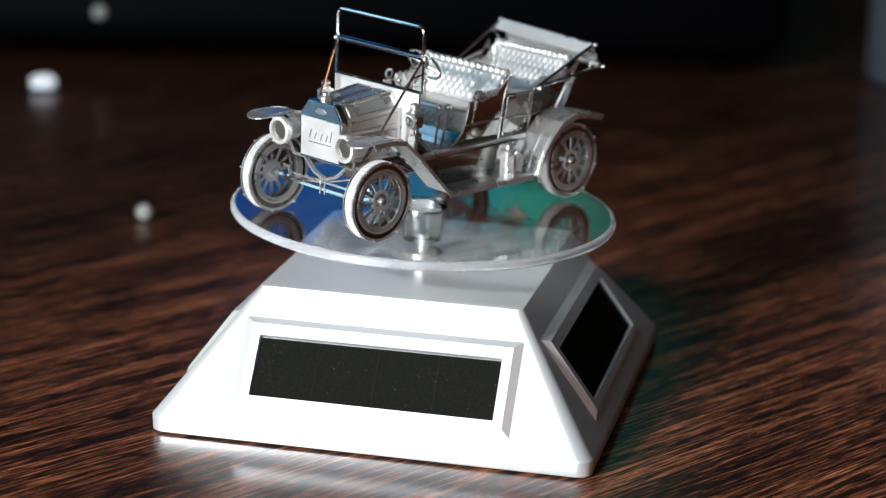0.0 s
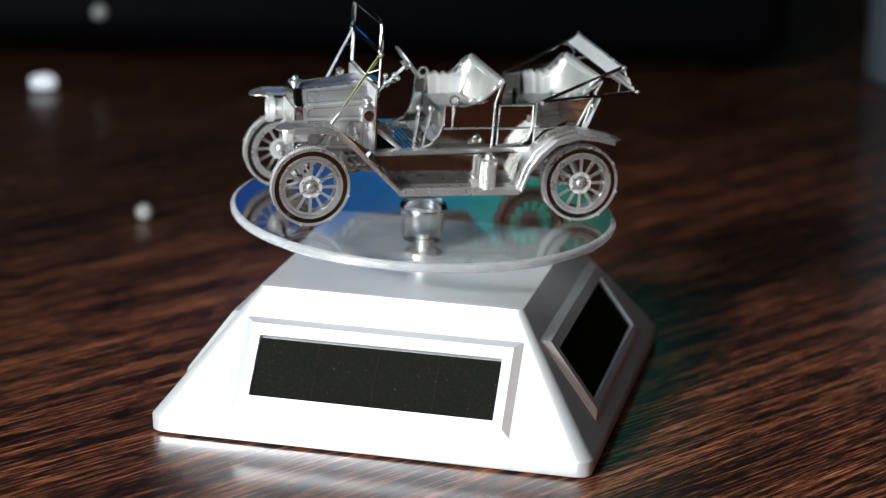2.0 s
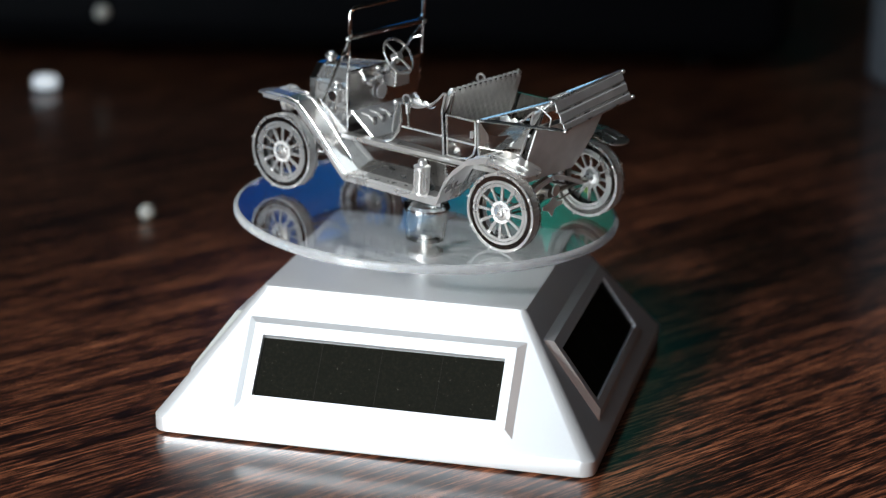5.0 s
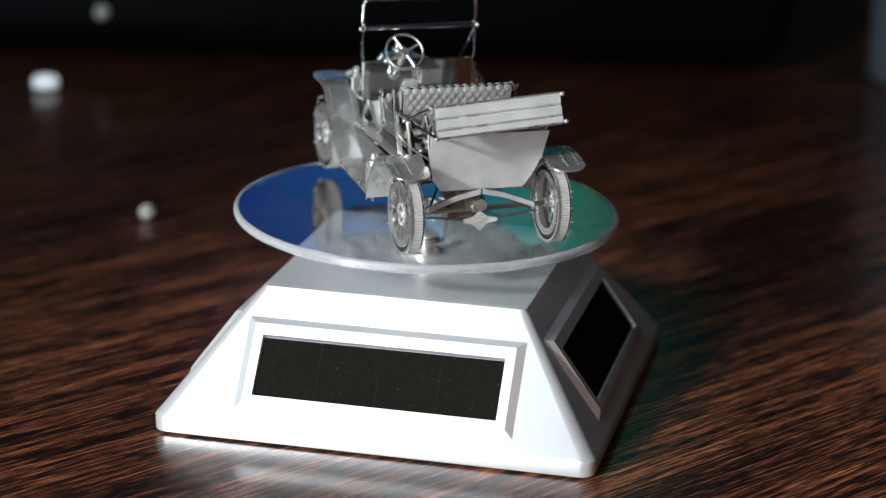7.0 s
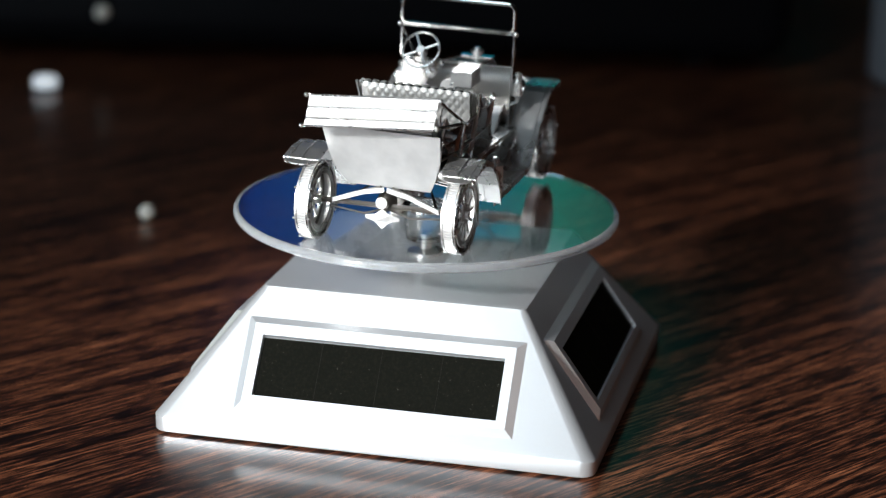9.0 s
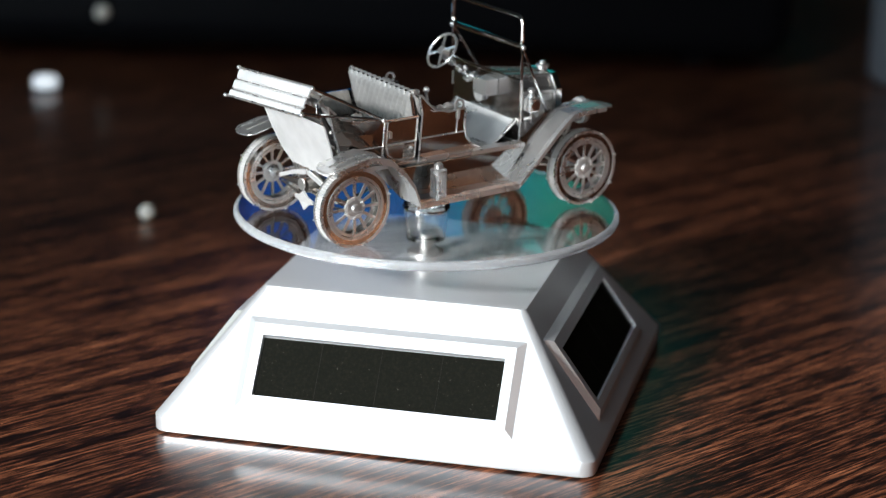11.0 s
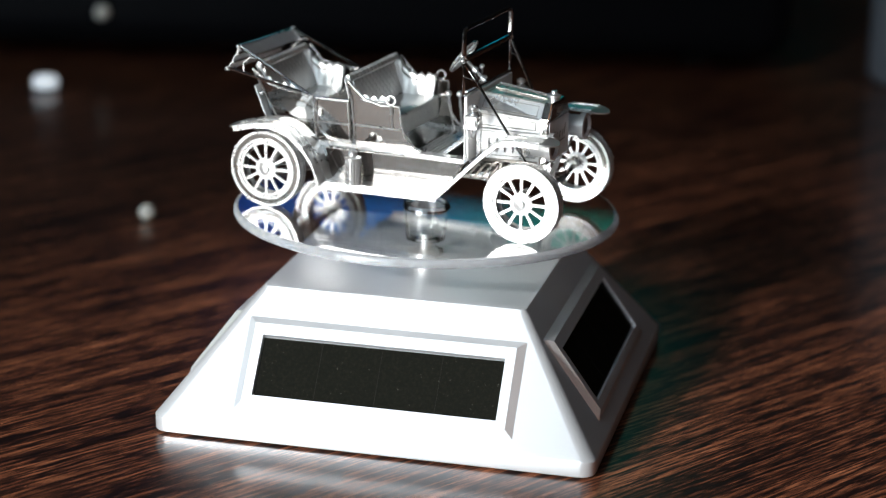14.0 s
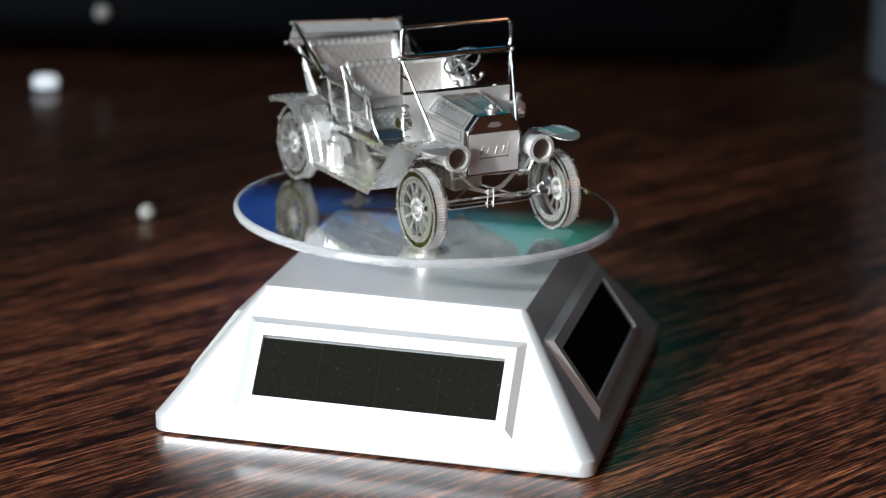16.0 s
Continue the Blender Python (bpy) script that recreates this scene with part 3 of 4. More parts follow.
# fenders
REAR = [(-16.0, 7.2), (-17.6, 11.5), (-19.8, 15.0), (-23.2, 18.0), (-27.6, 19.4), (-31.6, 19.0), (-36.2, 17.9)]
FRONT = [(10.2, 7.5), (15.0, 12.2), (20.0, 17.2), (24.0, 20.6), (27.0, 21.2), (33.0, 21.2)]
for s in (-1, 1):
    yi, yo = s * 12.2, s * 19.9
    bm = bmesh.new()
    ribbon(bm, [mm(x, yi if x > -30 else s * 12.8, z) for x, z in REAR], mm(0, yo - yi, 0), mm(0.1, 0, 0.28))
    fender = part("rear_fender", bm, ETCHED, car, "faceted bright steel rear mudguard")
    tip = [(-36.2, s * 12.8, 17.9)] + [(-36.2 - 2.0 * math.sin(a), s * (16.6 - 3.6 * math.cos(a)), 17.9 - 0.5 * math.sin(a)) for a in [math.pi * i / 8 for i in range(1, 8)]] + [(-36.2, s * 20.4, 17.9)]
    sheet("fender_tip", tip, (0, 0, 0.28), ETCHED, fender)
    band("fender_lip", [(x, yo, z - 0.9 if i > 1 else z - 0.4) for i, (x, z) in enumerate(REAR)], (0, s * 0.22, 0), (0, 0, 1.2), ETCHED, fender)
    wire("fender_bead", [(x + 0.05, s * 16.6, z + 0.3) for x, z in REAR], 0.22, ETCHED, fender)
    wire("fender_bead", [(x + 0.05, s * 19.2, z + 0.3) for x, z in REAR], 0.16, ETCHED, fender)
    inner = [(x, s * 12.3, z) for x, z in REAR[:5]] + [(-28, s * 12.3, 14.2), (-17.2, s * 12.3, 14.2)]
    sheet("fender_apron", inner, (0, -s * 0.25, 0), STEEL, fender)
    bm = bmesh.new()
    yi, yo = s * 12.0, s * 18.5
    ribbon(bm, [mm(x, yi, z) for x, z in FRONT], mm(0, yo - yi, 0), mm(-0.1, 0, 0.28))
    fender = part("front_fender", bm, ETCHED, car, "bright steel front mudguard with rounded tip")
    tip = [(33.0, yi, 21.2)] + [(33.0 + 3.3 * math.sin(a), s * (15.25 - 3.2 * math.cos(a)), 21.2 - 0.5 * math.sin(a)) for a in [math.pi * i / 8 for i in range(1, 8)]] + [(33.0, yo, 21.2)]
    sheet("fender_tip", tip, (0, 0, 0.28), ETCHED, fender)
    band("fender_lip", [(x, yo, z - 0.7) for x, z in FRONT], (0, s * 0.22, 0), (0, 0, 1.0), ETCHED, fender)
    for yy in (13.0, 17.6):
        wire("fender_bead", [(x - 0.05, s * yy, z + 0.32) for x, z in FRONT], 0.16, ETCHED, fender)
    sheet("fender_apron", [(10.4, s * 12.1, 7.6), (15.0, s * 12.1, 12.2), (20.0, s * 12.1, 17.2), (24.0, s * 10.5, 20.5), (22.0, s * 7.4, 17.5), (15.0, s * 11.2, 14.4)], (0, -s * 0.25, 0), STEEL, fender)

# bonnet, radiator and firewall
def hood_section(x, w, zt, zs, zb):
    return [(x, -w, zb), (x, -w, zs), (x, -w * 0.62, zt), (x, w * 0.62, zt), (x, w, zs), (x, w, zb)]


def loft(name, a, b, mat, label=""):
    bm = bmesh.new()
    va, vb = [bm.verts.new(mm(*p)) for p in a], [bm.verts.new(mm(*p)) for p in b]
    for i in range(len(a)):
        j = (i + 1) % len(a)
        bm.faces.new((va[i], va[j], vb[j], vb[i]))
    bm.faces.new(va[::-1])
    bm.faces.new(vb)
    bmesh.ops.bevel(bm, geom=list(bm.edges), offset=0.00012, segments=1, affect="EDGES")
    return part(name, bm, mat, car, label)


hood = loft("bonnet", hood_section(28.6, 6.0, 26.0, 23.2, 14.2), hood_section(14.9, 7.8, 27.6, 24.6, 14.2), ETCHED, "angular bright steel bonnet")
for s in (-1, 1):
    wire("bonnet_piping", [(28.4, s * 5.9, 23.2), (15.0, s * 7.75, 24.6)], 0.18, ETCHED, hood)
    wire("bonnet_piping", [(28.4, s * 6.15, 20.2), (15.0, s * 7.95, 20.8)], 0.18, ETCHED, hood)
    wire("bonnet_piping", [(28.4, s * 3.75, 26.1), (15.0, s * 4.85, 27.7)], 0.15, ETCHED, hood)
for s in (-1, 1):
    for (x0, y0, z0), (x1, y1, z1), (x2, y2, z2), (x3, y3, z3) in (
            ((27.6, 0.5, 26.22), (27.6, 3.2, 26.22), (16.0, 4.2, 27.58), (16.0, 0.5, 27.58)),
            ((27.6, 4.25, 25.65), (27.6, 5.75, 23.85), (16.0, 7.3, 25.05), (16.0, 5.45, 26.85)),
            ((27.6, 6.25, 22.6), (27.6, 6.25, 20.9), (16.0, 7.8, 21.4), (16.0, 7.8, 23.8)),
            ((27.6, 6.25, 19.6), (27.6, 6.25, 15.0), (16.0, 7.8, 15.0), (16.0, 7.8, 20.2))):
        loop_ = [(x0, s * y0, z0), (x1, s * y1, z1), (x2, s * y2, z2), (x3, s * y3, z3)]
        wire("panel_line", loop_ + loop_[:1], 0.09, DARK_STEEL, hood, seg=4)
    for i in range(5):
        bm = bmesh.new()
        rod(bm, mm(24.6 - i * 1.7, s * (6.85 + i * 0.22), 15.8), mm(24.6 - i * 1.7, s * (6.85 + i * 0.22), 18.8), 0.00022, seg=6)
        part("louvre", bm, ETCHED, hood)
rad = loft("radiator", hood_section(30.3, 6.2, 26.4, 23.3, 13.8), hood_section(28.61, 6.2, 26.4, 23.3, 13.8), STEEL, "flat polished radiator face with a dark name bar")
sheet("grille", [(30.42, -5.7, 14.4), (30.42, 5.7, 14.4), (30.42, 5.7, 22.6), (30.42, -5.7, 22.6)], (0.12, 0, 0), MATTE, rad, "pale radiator grille plate")
sheet("name_bar", [(30.42, -5.8, 23.1), (30.42, 5.8, 23.1), (30.42, 3.7, 26.0), (30.42, -3.7, 26.0)], (0.10, 0, 0), STEEL, rad, "polished name bar")
sheet("badge", [(30.53, -1.7, 24.1), (30.53, -0.6, 23.8), (30.53, 0.8, 23.8), (30.53, 1.7, 24.2), (30.53, 0.9, 24.9), (30.53, -0.8, 24.9)], (0.10, 0, 0), ETCHED, rad)
for y0, z0, y1, z1 in ((-3.4, 17.5, 3.4, 17.6), (-3.2, 18.3, -2.6, 20.2), (-1.6, 18.4, -1.1, 19.7), (0.2, 18.3, 0.7, 19.7), (1.8, 18.4, 2.3, 19.7), (3.1, 18.4, 3.6, 20.8)):
    bm = bmesh.new()
    rod(bm, mm(30.55, y0, z0), mm(30.55, y1, z1), 0.00011, seg=6)
    part("emblem_bar", bm, DARK_STEEL, rad, "dark engraved emblem bar")
bm = bmesh.new()
lathe(bm, [(0, 0), (0.0011, 0), (0.0011, 0.0005), (0.0015, 0.0007), (0.0015, 0.0012), (0.0008, 0.0014), (0.0007, 0.0020), (0, 0.0021)], 20, at=mm(29.3, 0, 26.3))
part("radiator_cap", bm, ETCHED, car, smooth=True)
sheet("firewall", [(14.4, -11.6, 14.3), (14.4, 11.6, 14.3), (14.4, 12.6, 24.0), (14.4, 12.6, 28.2), (14.4, -12.6, 28.2), (14.4, -12.6, 24.0)], (0.4, 0, 0), MATTE, car, "flat pale firewall")
sheet("dash_panel", [(14.05, -12.3, 15.0), (14.05, 12.3, 15.0), (14.05, 12.4, 28.0), (14.05, -12.4, 28.0)], (0.25, 0, 0), STEEL, car, "polished back of the firewall")
bm = bmesh.new()
box(bm, 0.0108, -0.0046, 0.0236, 0.01395, 0.0004, 0.0272, 0.0002)
part("coil_box", bm, ETCHED, car, "bright coil box on the firewall")

# headlamps, side lamps, carbide tank
for s in (-1, 1):
    bm = bmesh.new()
    lathe(bm, [(0, -0.0026), (0.0015, -0.0025), (0.0022, -0.0019), (0.0023, 0.0012), (0.0029, 0.0014), (0.0029, 0.0026), (0.0022, 0.0027), (0.0020, 0.0018), (0, 0.0018)], 32, "X", at=mm(30.6, s * 9.8, 18.8))
    lamp = part("headlamp", bm, MATTE, car, "round steel headlamp", True)
    bm = bmesh.new()
    lathe(bm, [(0, 0.00181), (0.0020, 0.00181), (0.0019, 0.0021), (0, 0.0023)], 28, "X", at=mm(30.6, s * 9.8, 18.8))
    part("lens", bm, DARK_STEEL, lamp, "dark recessed lens", True)
    wire("lamp_bracket", [(30.0, s * 9.8, 16.2), (29.4, s * 9.0, 13.6), (28.9, s * 6.0, 13.4)], 0.35, ETCHED, lamp)
    for dz in (-2.5, 2.5):
        wire("lamp_pin", [(32.6, s * (9.8 + 1.4), 18.8 + dz), (33.8, s * (9.8 + 1.4), 18.8 + dz)], 0.2, ETCHED, lamp)
    cx, cy, cz = 16.6, s * 13.4, 23.2
    bm = bmesh.new()
    box(bm, (cx - 1.5) * 1e-3, (cy - 1.3) * 1e-3, (cz - 1.6) * 1e-3, (cx + 1.5) * 1e-3, (cy + 1.3) * 1e-3, (cz + 1.7) * 1e-3, 0.0003, 1)
    side = part("side_lamp", bm, ETCHED, car, "small square carriage lamp", False)
    for ax, sg in (("X", 1), ("Y", s)):
        bm = bmesh.new()
        prof = [(0.0, sg * 1.30e-3), (0.00105, sg * 1.30e-3), (0.00105, sg * 1.62e-3), (0.0008, sg * 1.66e-3), (0, sg * 1.5e-3)]
        lathe(bm, prof, 24, ax, at=mm(cx, cy, cz))
        part("lens_ring", bm, STEEL, side, "round lens ring", True)
    bm = bmesh.new()
    lathe(bm, [(0, 1.7e-3), (0.0012, 1.7e-3), (0.0009, 2.3e-3), (0.0006, 2.5e-3), (0.0010, 2.8e-3), (0.0010, 3.3e-3), (0.0004, 3.7e-3), (0, 3.8e-3)], 20, at=mm(cx, cy, cz))
    part("chimney", bm, ETCHED, side, smooth=True)
    wire("lamp_stalk", [(cx, cy, cz - 1.6), (cx, cy, cz - 3.0), (cx - 0.8, s * 11.9, cz - 3.6)], 0.35, ETCHED, side)
    bm = bmesh.new()
    seg = 26
    lathe(bm, [(0, 7.5e-3), (0.0016, 7.5e-3), (0.0016, 13.0e-3), (0.0018, 13.1e-3), (0.0018, 13.5e-3), (0.0010, 13.8e-3), (0.0009, 14.7e-3), (0.0005, 15.1e-3), (0, 15.1e-3)], seg, at=mm(-9.5, s * 16.6, 0))
    tank = part("carbide_tank", bm, ETCHED, car, "small ribbed cylinder on the running board", True)
    for i in range(18):
        bm = bmesh.new()
        a = math.tau * i / 18
        p = mm(-9.5 + 1.62 * math.cos(a), s * 16.6 + 1.62 * math.sin(a), 0)
        rod(bm, p + mm(0, 0, 7.9), p + mm(0, 0, 12.7), 0.00014, seg=5)
        part("tank_rib", bm, ETCHED, tank)

# body tub: side panels, doors, seats
for s in (-1, 1):
    def pt(x, z, out=0.0):
        """A place on the flared body side."""
        f = (z - 14.5) / 10.5
        y = (11.6 + 1.4 * f if x > -21 else 11.6 + 1.4 * f - (1.6 * (1 - f) + 0.7) * (-21 - x) / 12) + out
        return (x, s * y, z)

    off = (0, -s * 0.3, 0)
    sheet("front_side_panel", [pt(-11.3, 14.8), pt(4.5, 14.8), pt(2.4, 15.6), pt(0.6, 17.8), pt(-0.2, 20.6), pt(-0.4, 24.6), pt(-4.6, 24.4), pt(-8.2, 25.4), pt(-10.2, 27.2), pt(-11.6, 29.0), pt(-12.4, 29.2), pt(-11.4, 24.6)], off, MIRROR, car, "polished side panel with raised beading")
    wire("beading", [pt(4.5, 15.0, 0.1), pt(2.4, 15.8, 0.1), pt(0.6, 18.0, 0.1), pt(-0.2, 20.6, 0.1), pt(-0.4, 24.6, 0.1), pt(-4.6, 24.4, 0.1), pt(-8.2, 25.4, 0.1), pt(-10.2, 27.2, 0.1), pt(-12.0, 29.1, 0.1)], 0.24)
    wire("beading", [pt(-0.4, 19.4, 0.1), pt(-11.2, 19.4, 0.1)], 0.2)
    wire("beading", [pt(-11.3, 14.8, 0.1), pt(-11.3, 25.0, 0.1), pt(-12.4, 29.2, 0.1)], 0.24)
    wire("beading", [pt(-2.2, 19.4, 0.1), pt(-2.2, 24.4, 0.1)], 0.18)
    bm = bmesh.new()
    lathe(bm, [(0.0008, -0.00016), (0.00115, -0.00016), (0.00115, 0.00016), (0.0008, 0.00016)], 24, "Y", at=mm(*pt(-2.2, 25.8, 0.2)), closed=True)
    rod(bm, mm(*pt(-2.2, 22.6, 0.3)), mm(*pt(-2.2, 25.0, 0.2)), 0.00034)
    part("grab_ring", bm, ETCHED, car, "small ring-topped lever", True)
    door = sheet("rear_door", [pt(-12.1, 15.2), pt(-12.1, 24.7), pt(-20.2, 24.7), pt(-20.2, 19.0), pt(-19.4, 16.6), pt(-17.6, 15.3), pt(-15.5, 15.0)], off, MIRROR, car, "polished rear door with raised beading")
    wire("door_beading", [pt(-12.4, 15.5, 0.12), pt(-12.4, 24.4, 0.12), pt(-19.8, 24.4, 0.12), pt(-19.8, 19.0, 0.12), pt(-19.1, 17.0, 0.12), pt(-17.5, 15.8, 0.12), pt(-15.5, 15.4, 0.12), pt(-12.4, 15.5, 0.12)], 0.22, ETCHED, door)
    wire("door_beading", [pt(-12.4, 19.2, 0.12), pt(-19.8, 19.2, 0.12)], 0.2, ETCHED, door)
    bm = bmesh.new()
    p = pt(-19.0, 21.4, 0.3)
    box(bm, (p[0] - 0.3) * 1e-3, (p[1] - 0.25) * 1e-3, (p[2] - 0.7) * 1e-3, (p[0] + 0.3) * 1e-3, (p[1] + 0.25) * 1e-3, (p[2] + 0.7) * 1e-3)
    part("door_handle", bm, ETCHED, door)
    sheet("rear_side_panel", [pt(-20.5, 14.8), pt(-20.5, 25.0), pt(-23.0, 25.1), pt(-27.0, 25.4), pt(-31.0, 26.4), pt(-34.6, 29.6), pt(-33.0, 25.4), pt(-31.0, 19.5), pt(-28.6, 14.8)], off, MIRROR, car, "polished rear side panel")
    wire("beading", [pt(-20.5, 14.8, 0.1), pt(-20.5, 25.0, 0.1), pt(-27.0, 25.4, 0.1), pt(-31.0, 26.4, 0.1), pt(-34.6, 29.6, 0.1)], 0.22)
    wire("beading", [pt(-34.6, 29.6, 0.1), pt(-33.0, 25.4, 0.1), pt(-28.6, 14.8, 0.1)], 0.22)
    wire("beading", [pt(-20.5, 19.0, 0.1), pt(-30.6, 19.0, 0.1)], 0.18)
sheet("rear_panel", [(-29.8, -9.2, 12.2), (-29.8, 8.4, 12.2), (-30.9, 10.6, 15.0), (-32.6, 11.9, 19.6), (-34.6, 12.6, 25.4), (-34.6, -12.6, 25.4), (-32.6, -12.1, 19.6), (-30.9, -10.6, 15.0)], (-0.35, 0, 0.15), PALE, car, "plain bright rear panel tapering downwards")
for p in ((-30.6, -11.6, 17.2), (-30.6, 11.6, 17.2), (-33.2, -12.6, 24.0), (-33.2, 12.6, 24.0), (-28.2, -6, 12.2), (-28.2, 6, 12.2)):
    knob_part("rivet", p, 0.45)


def quilt(name, a, b, c, d, parent, nu=13, nv=3, depth=0.16):
    """A quilted pad over the corners a b c d, puffed in lozenges."""
    a, b, c, d = (mm(*p) for p in (a, b, c, d))
    nrm = (b - a).cross(d - a).normalized()
    bm = bmesh.new()
    U, V = nu * 8, nv * 8
    grid = []
    for j in range(V + 1):
        row = []
        for i in range(U + 1):
            u, v = i / U, j / V
            p = a.lerp(b, u).lerp(d.lerp(c, u), v)
            h = abs(math.sin(math.pi * (u * nu + v * nv)) * math.sin(math.pi * (u * nu - v * nv))) ** 0.6
            edge = min(1, 10 * min(u, 1 - u, v, 1 - v) + 0.15)
            row.append(bm.verts.new(p + nrm * depth * 0.001 * h * edge))
        grid.append(row)
    for r, q in zip(grid, grid[1:]):
        for i in range(U):
            bm.faces.new((r[i], r[i + 1], q[i + 1], q[i]))
    back = [bm.verts.new(p - nrm * 0.0004) for p in (a, b, c, d)]
    bm.faces.new(back)
    return part(name, bm, PAD, parent, "quilted lozenge padding", True)


def seat_part(name, xf, xb, zc, xt, zt, w, label):
    bm = bmesh.new()
    box(bm, xb * 1e-3, -w * 1e-3, (zc - 1.6) * 1e-3, xf * 1e-3, w * 1e-3, zc * 1e-3, 0.0005)
    seat = part(name, bm, ETCHED, car, label, True)
    sheet("seat_front", [(xf - 0.6, -w, 14.5), (xf - 0.6, w, 14.5), (xf - 0.2, w, zc - 1.0), (xf - 0.2, -w, zc - 1.0)], (-0.3, 0, 0), STEEL, seat)
    sheet("backrest", [(xb - 0.4, -w, zc - 4), (xb - 0.4, w, zc - 4), (xt - 0.5, w + 0.5, zt), (xt - 0.5, -w - 0.5, zt)], (-0.4, 0, 0), STEEL, seat)
    quilt("back_pad", (xb + 0.1, -w, zc), (xb + 0.1, w, zc), (xt + 0.1, w, zt - 0.3), (xt + 0.1, -w, zt - 0.3), seat)
    quilt("front_pad", (xf - 0.1, -w, zc - 4.6), (xf - 0.1, w, zc - 4.6), (xf, w, zc - 1.0), (xf, -w, zc - 1.0), seat, 13, 2, 0.3)
    for s in (-1, 1):
        roll = [(xt - 0.4, s * (w + 0.3), zt + 0.3), (xt + 1.2, s * (w + 0.5), zt - 1.2), (xt + 2.6, s * (w + 0.7), zt - 3.2), (xt + 4.4, s * (w + 0.7), zt - 4.1), (xt + 7.0, s * (w + 0.6), zt - 4.2), (xt + 9.2, s * (w + 0.4), zt - 3.8), (xt + 9.9, s * (w + 0.4), zt - 4.6)]
        line = []
        for p, q in zip(roll, roll[1:]):
            line += [Vector(p).lerp(Vector(q), k / 8) for k in range(8)]
        line.append(Vector(roll[-1]))
        bm = bmesh.new()
        rows, run = [], 0.0
        for i, p in enumerate(line):
            run += (p - line[i - 1]).length if i else 0.0
            puff = abs(math.sin(math.pi * run / 1.9))
            base = Vector((max(p.x, xb + 0.6), s * (w - 0.5), zc - 0.2))
            ring = []
            for k, lift, out in ((0, 0.0, 0.0), (0.55, 0.0, 0.30), (0.86, 0.0, 0.55), (1.0, 0.35, 0.75), (1.0, 0.80, 0.35), (1.0, 0.55, -0.35), (0.9, 0.0, -0.65), (0.0, 0.0, -0.9)):
                q = base.lerp(p, k)
                ring.append(bm.verts.new(mm(q.x, q.y - s * (0.45 * (0.8 + 0.2 * puff) if out < 0 else 0) + s * out * 0.6, q.z + lift * (0.5 + 0.9 * puff))))
            rows.append(ring)
        for r0, r1 in zip(rows, rows[1:]):
            for k in range(7):
                bm.faces.new((r0[k], r0[k + 1], r1[k + 1], r1[k]))
        bm.faces.new(rows[0])
        bm.faces.new(rows[-1][::-1])
        part("arm_pad", bm, PAD, seat, "scalloped ribbed arm padding", True)
        bm = bmesh.new()
        pipe(bm, [mm(p[0], p[1] + s * 0.55, p[2] - 0.1) for p in roll], 0.00024, 6)
        part("arm_piping", bm, ETCHED, seat, smooth=True)
        sheet("arm_side", [(xt - 0.2, s * w, zt), (xt + 2.6, s * w, zt - 3.2), (xt + 4.4, s * w, zt - 4.4), (xt + 9.0, s * w, zt - 4.7), (xt + 9.0, s * w, zc), (xb, s * w, zc)], (0, -s * 0.3, 0), MIRROR, seat)
    bm = bmesh.new()
    n = 13 * 8
    top = []
    for i in range(n + 1):
        y = -w - 0.3 + (2 * w + 0.6) * i / n
        puff = 0.45 * abs(math.sin(math.pi * 13 * i / n))
        top.append([bm.verts.new(mm(xt + dx * (1 + 0.5 * puff), y, zt + dz)) for dx, dz in ((0.45, -0.9), (0.7, -0.3), (0.45, 0.15 + puff), (-0.2, 0.3 + puff), (-0.8, 0.1 + puff * 0.6), (-0.9, -0.6))])
    for r0, r1 in zip(top, top[1:]):
        for k in range(6):
            bm.faces.new((r0[k], r0[(k + 1) % 6], r1[(k + 1) % 6], r1[k]))
    bm.faces.new(top[0])
    bm.faces.new(top[-1][::-1])
    part("top_roll", bm, PAD, seat, "scalloped padded top roll", True)
    return seat


front_seat = seat_part("front_seat", -2.0, -10.6, 21.6, -12.8, 29.2, 11.6, "bench front seat with quilted back")
seat_part("rear_seat", -23.4, -31.0, 21.6, -34.6, 29.6, 10.3, "bench rear seat with quilted back")
quilt("rear_pad", (-11.6, 11.4, 19.0), (-11.6, -11.4, 19.0), (-13.8, -11.9, 28.9), (-13.8, 11.9, 28.9), front_seat, 13, 4, 0.3)
wire("seat_rail", [(-13.3, -11.8, 29.4), (-13.3, 11.8, 29.4)], 0.3, STEEL)

# folded hood at the back: bent sheets on two pairs of bars
for s in (-1, 1):
    top, low = ((-39.0, 13.8, 32.6), (-42.5, 13.5, 27.2)) if s > 0 else ((-37.9, -13.1, 34.0), (-40.6, -13.3, 29.0))
    pivot = (-21.3, s * 13.3, 25.1)
    wire("hood_bar", [pivot, top], 0.36, STEEL)
    wire("hood_bar", [pivot, low], 0.36, STEEL)
    along = lambda e, k, dz=0.0: tuple(p + (q - p) * k + (dz if i == 2 else 0) for i, (p, q) in enumerate(zip(pivot, e)))
    wire("hood_brace", [along(top, 0.74), along(top, 0.86, -1.0), along(low, 0.82, 2.2), along(low, 0.81)], 0.16, ETCHED)
    for p in (top, low, (-21.3, s * 13.6, 25.1)):
        knob_part("bar_knob", (p[0] - 0.2, p[1] + s * 0.5, p[2]), 0.5)
        wire("bar_pin", [(p[0], p[1] - s * 0.6, p[2]), (p[0], p[1] + s * 0.9, p[2])], 0.2, ETCHED)
HOOD = (-1.3, 26.6, -1.6)
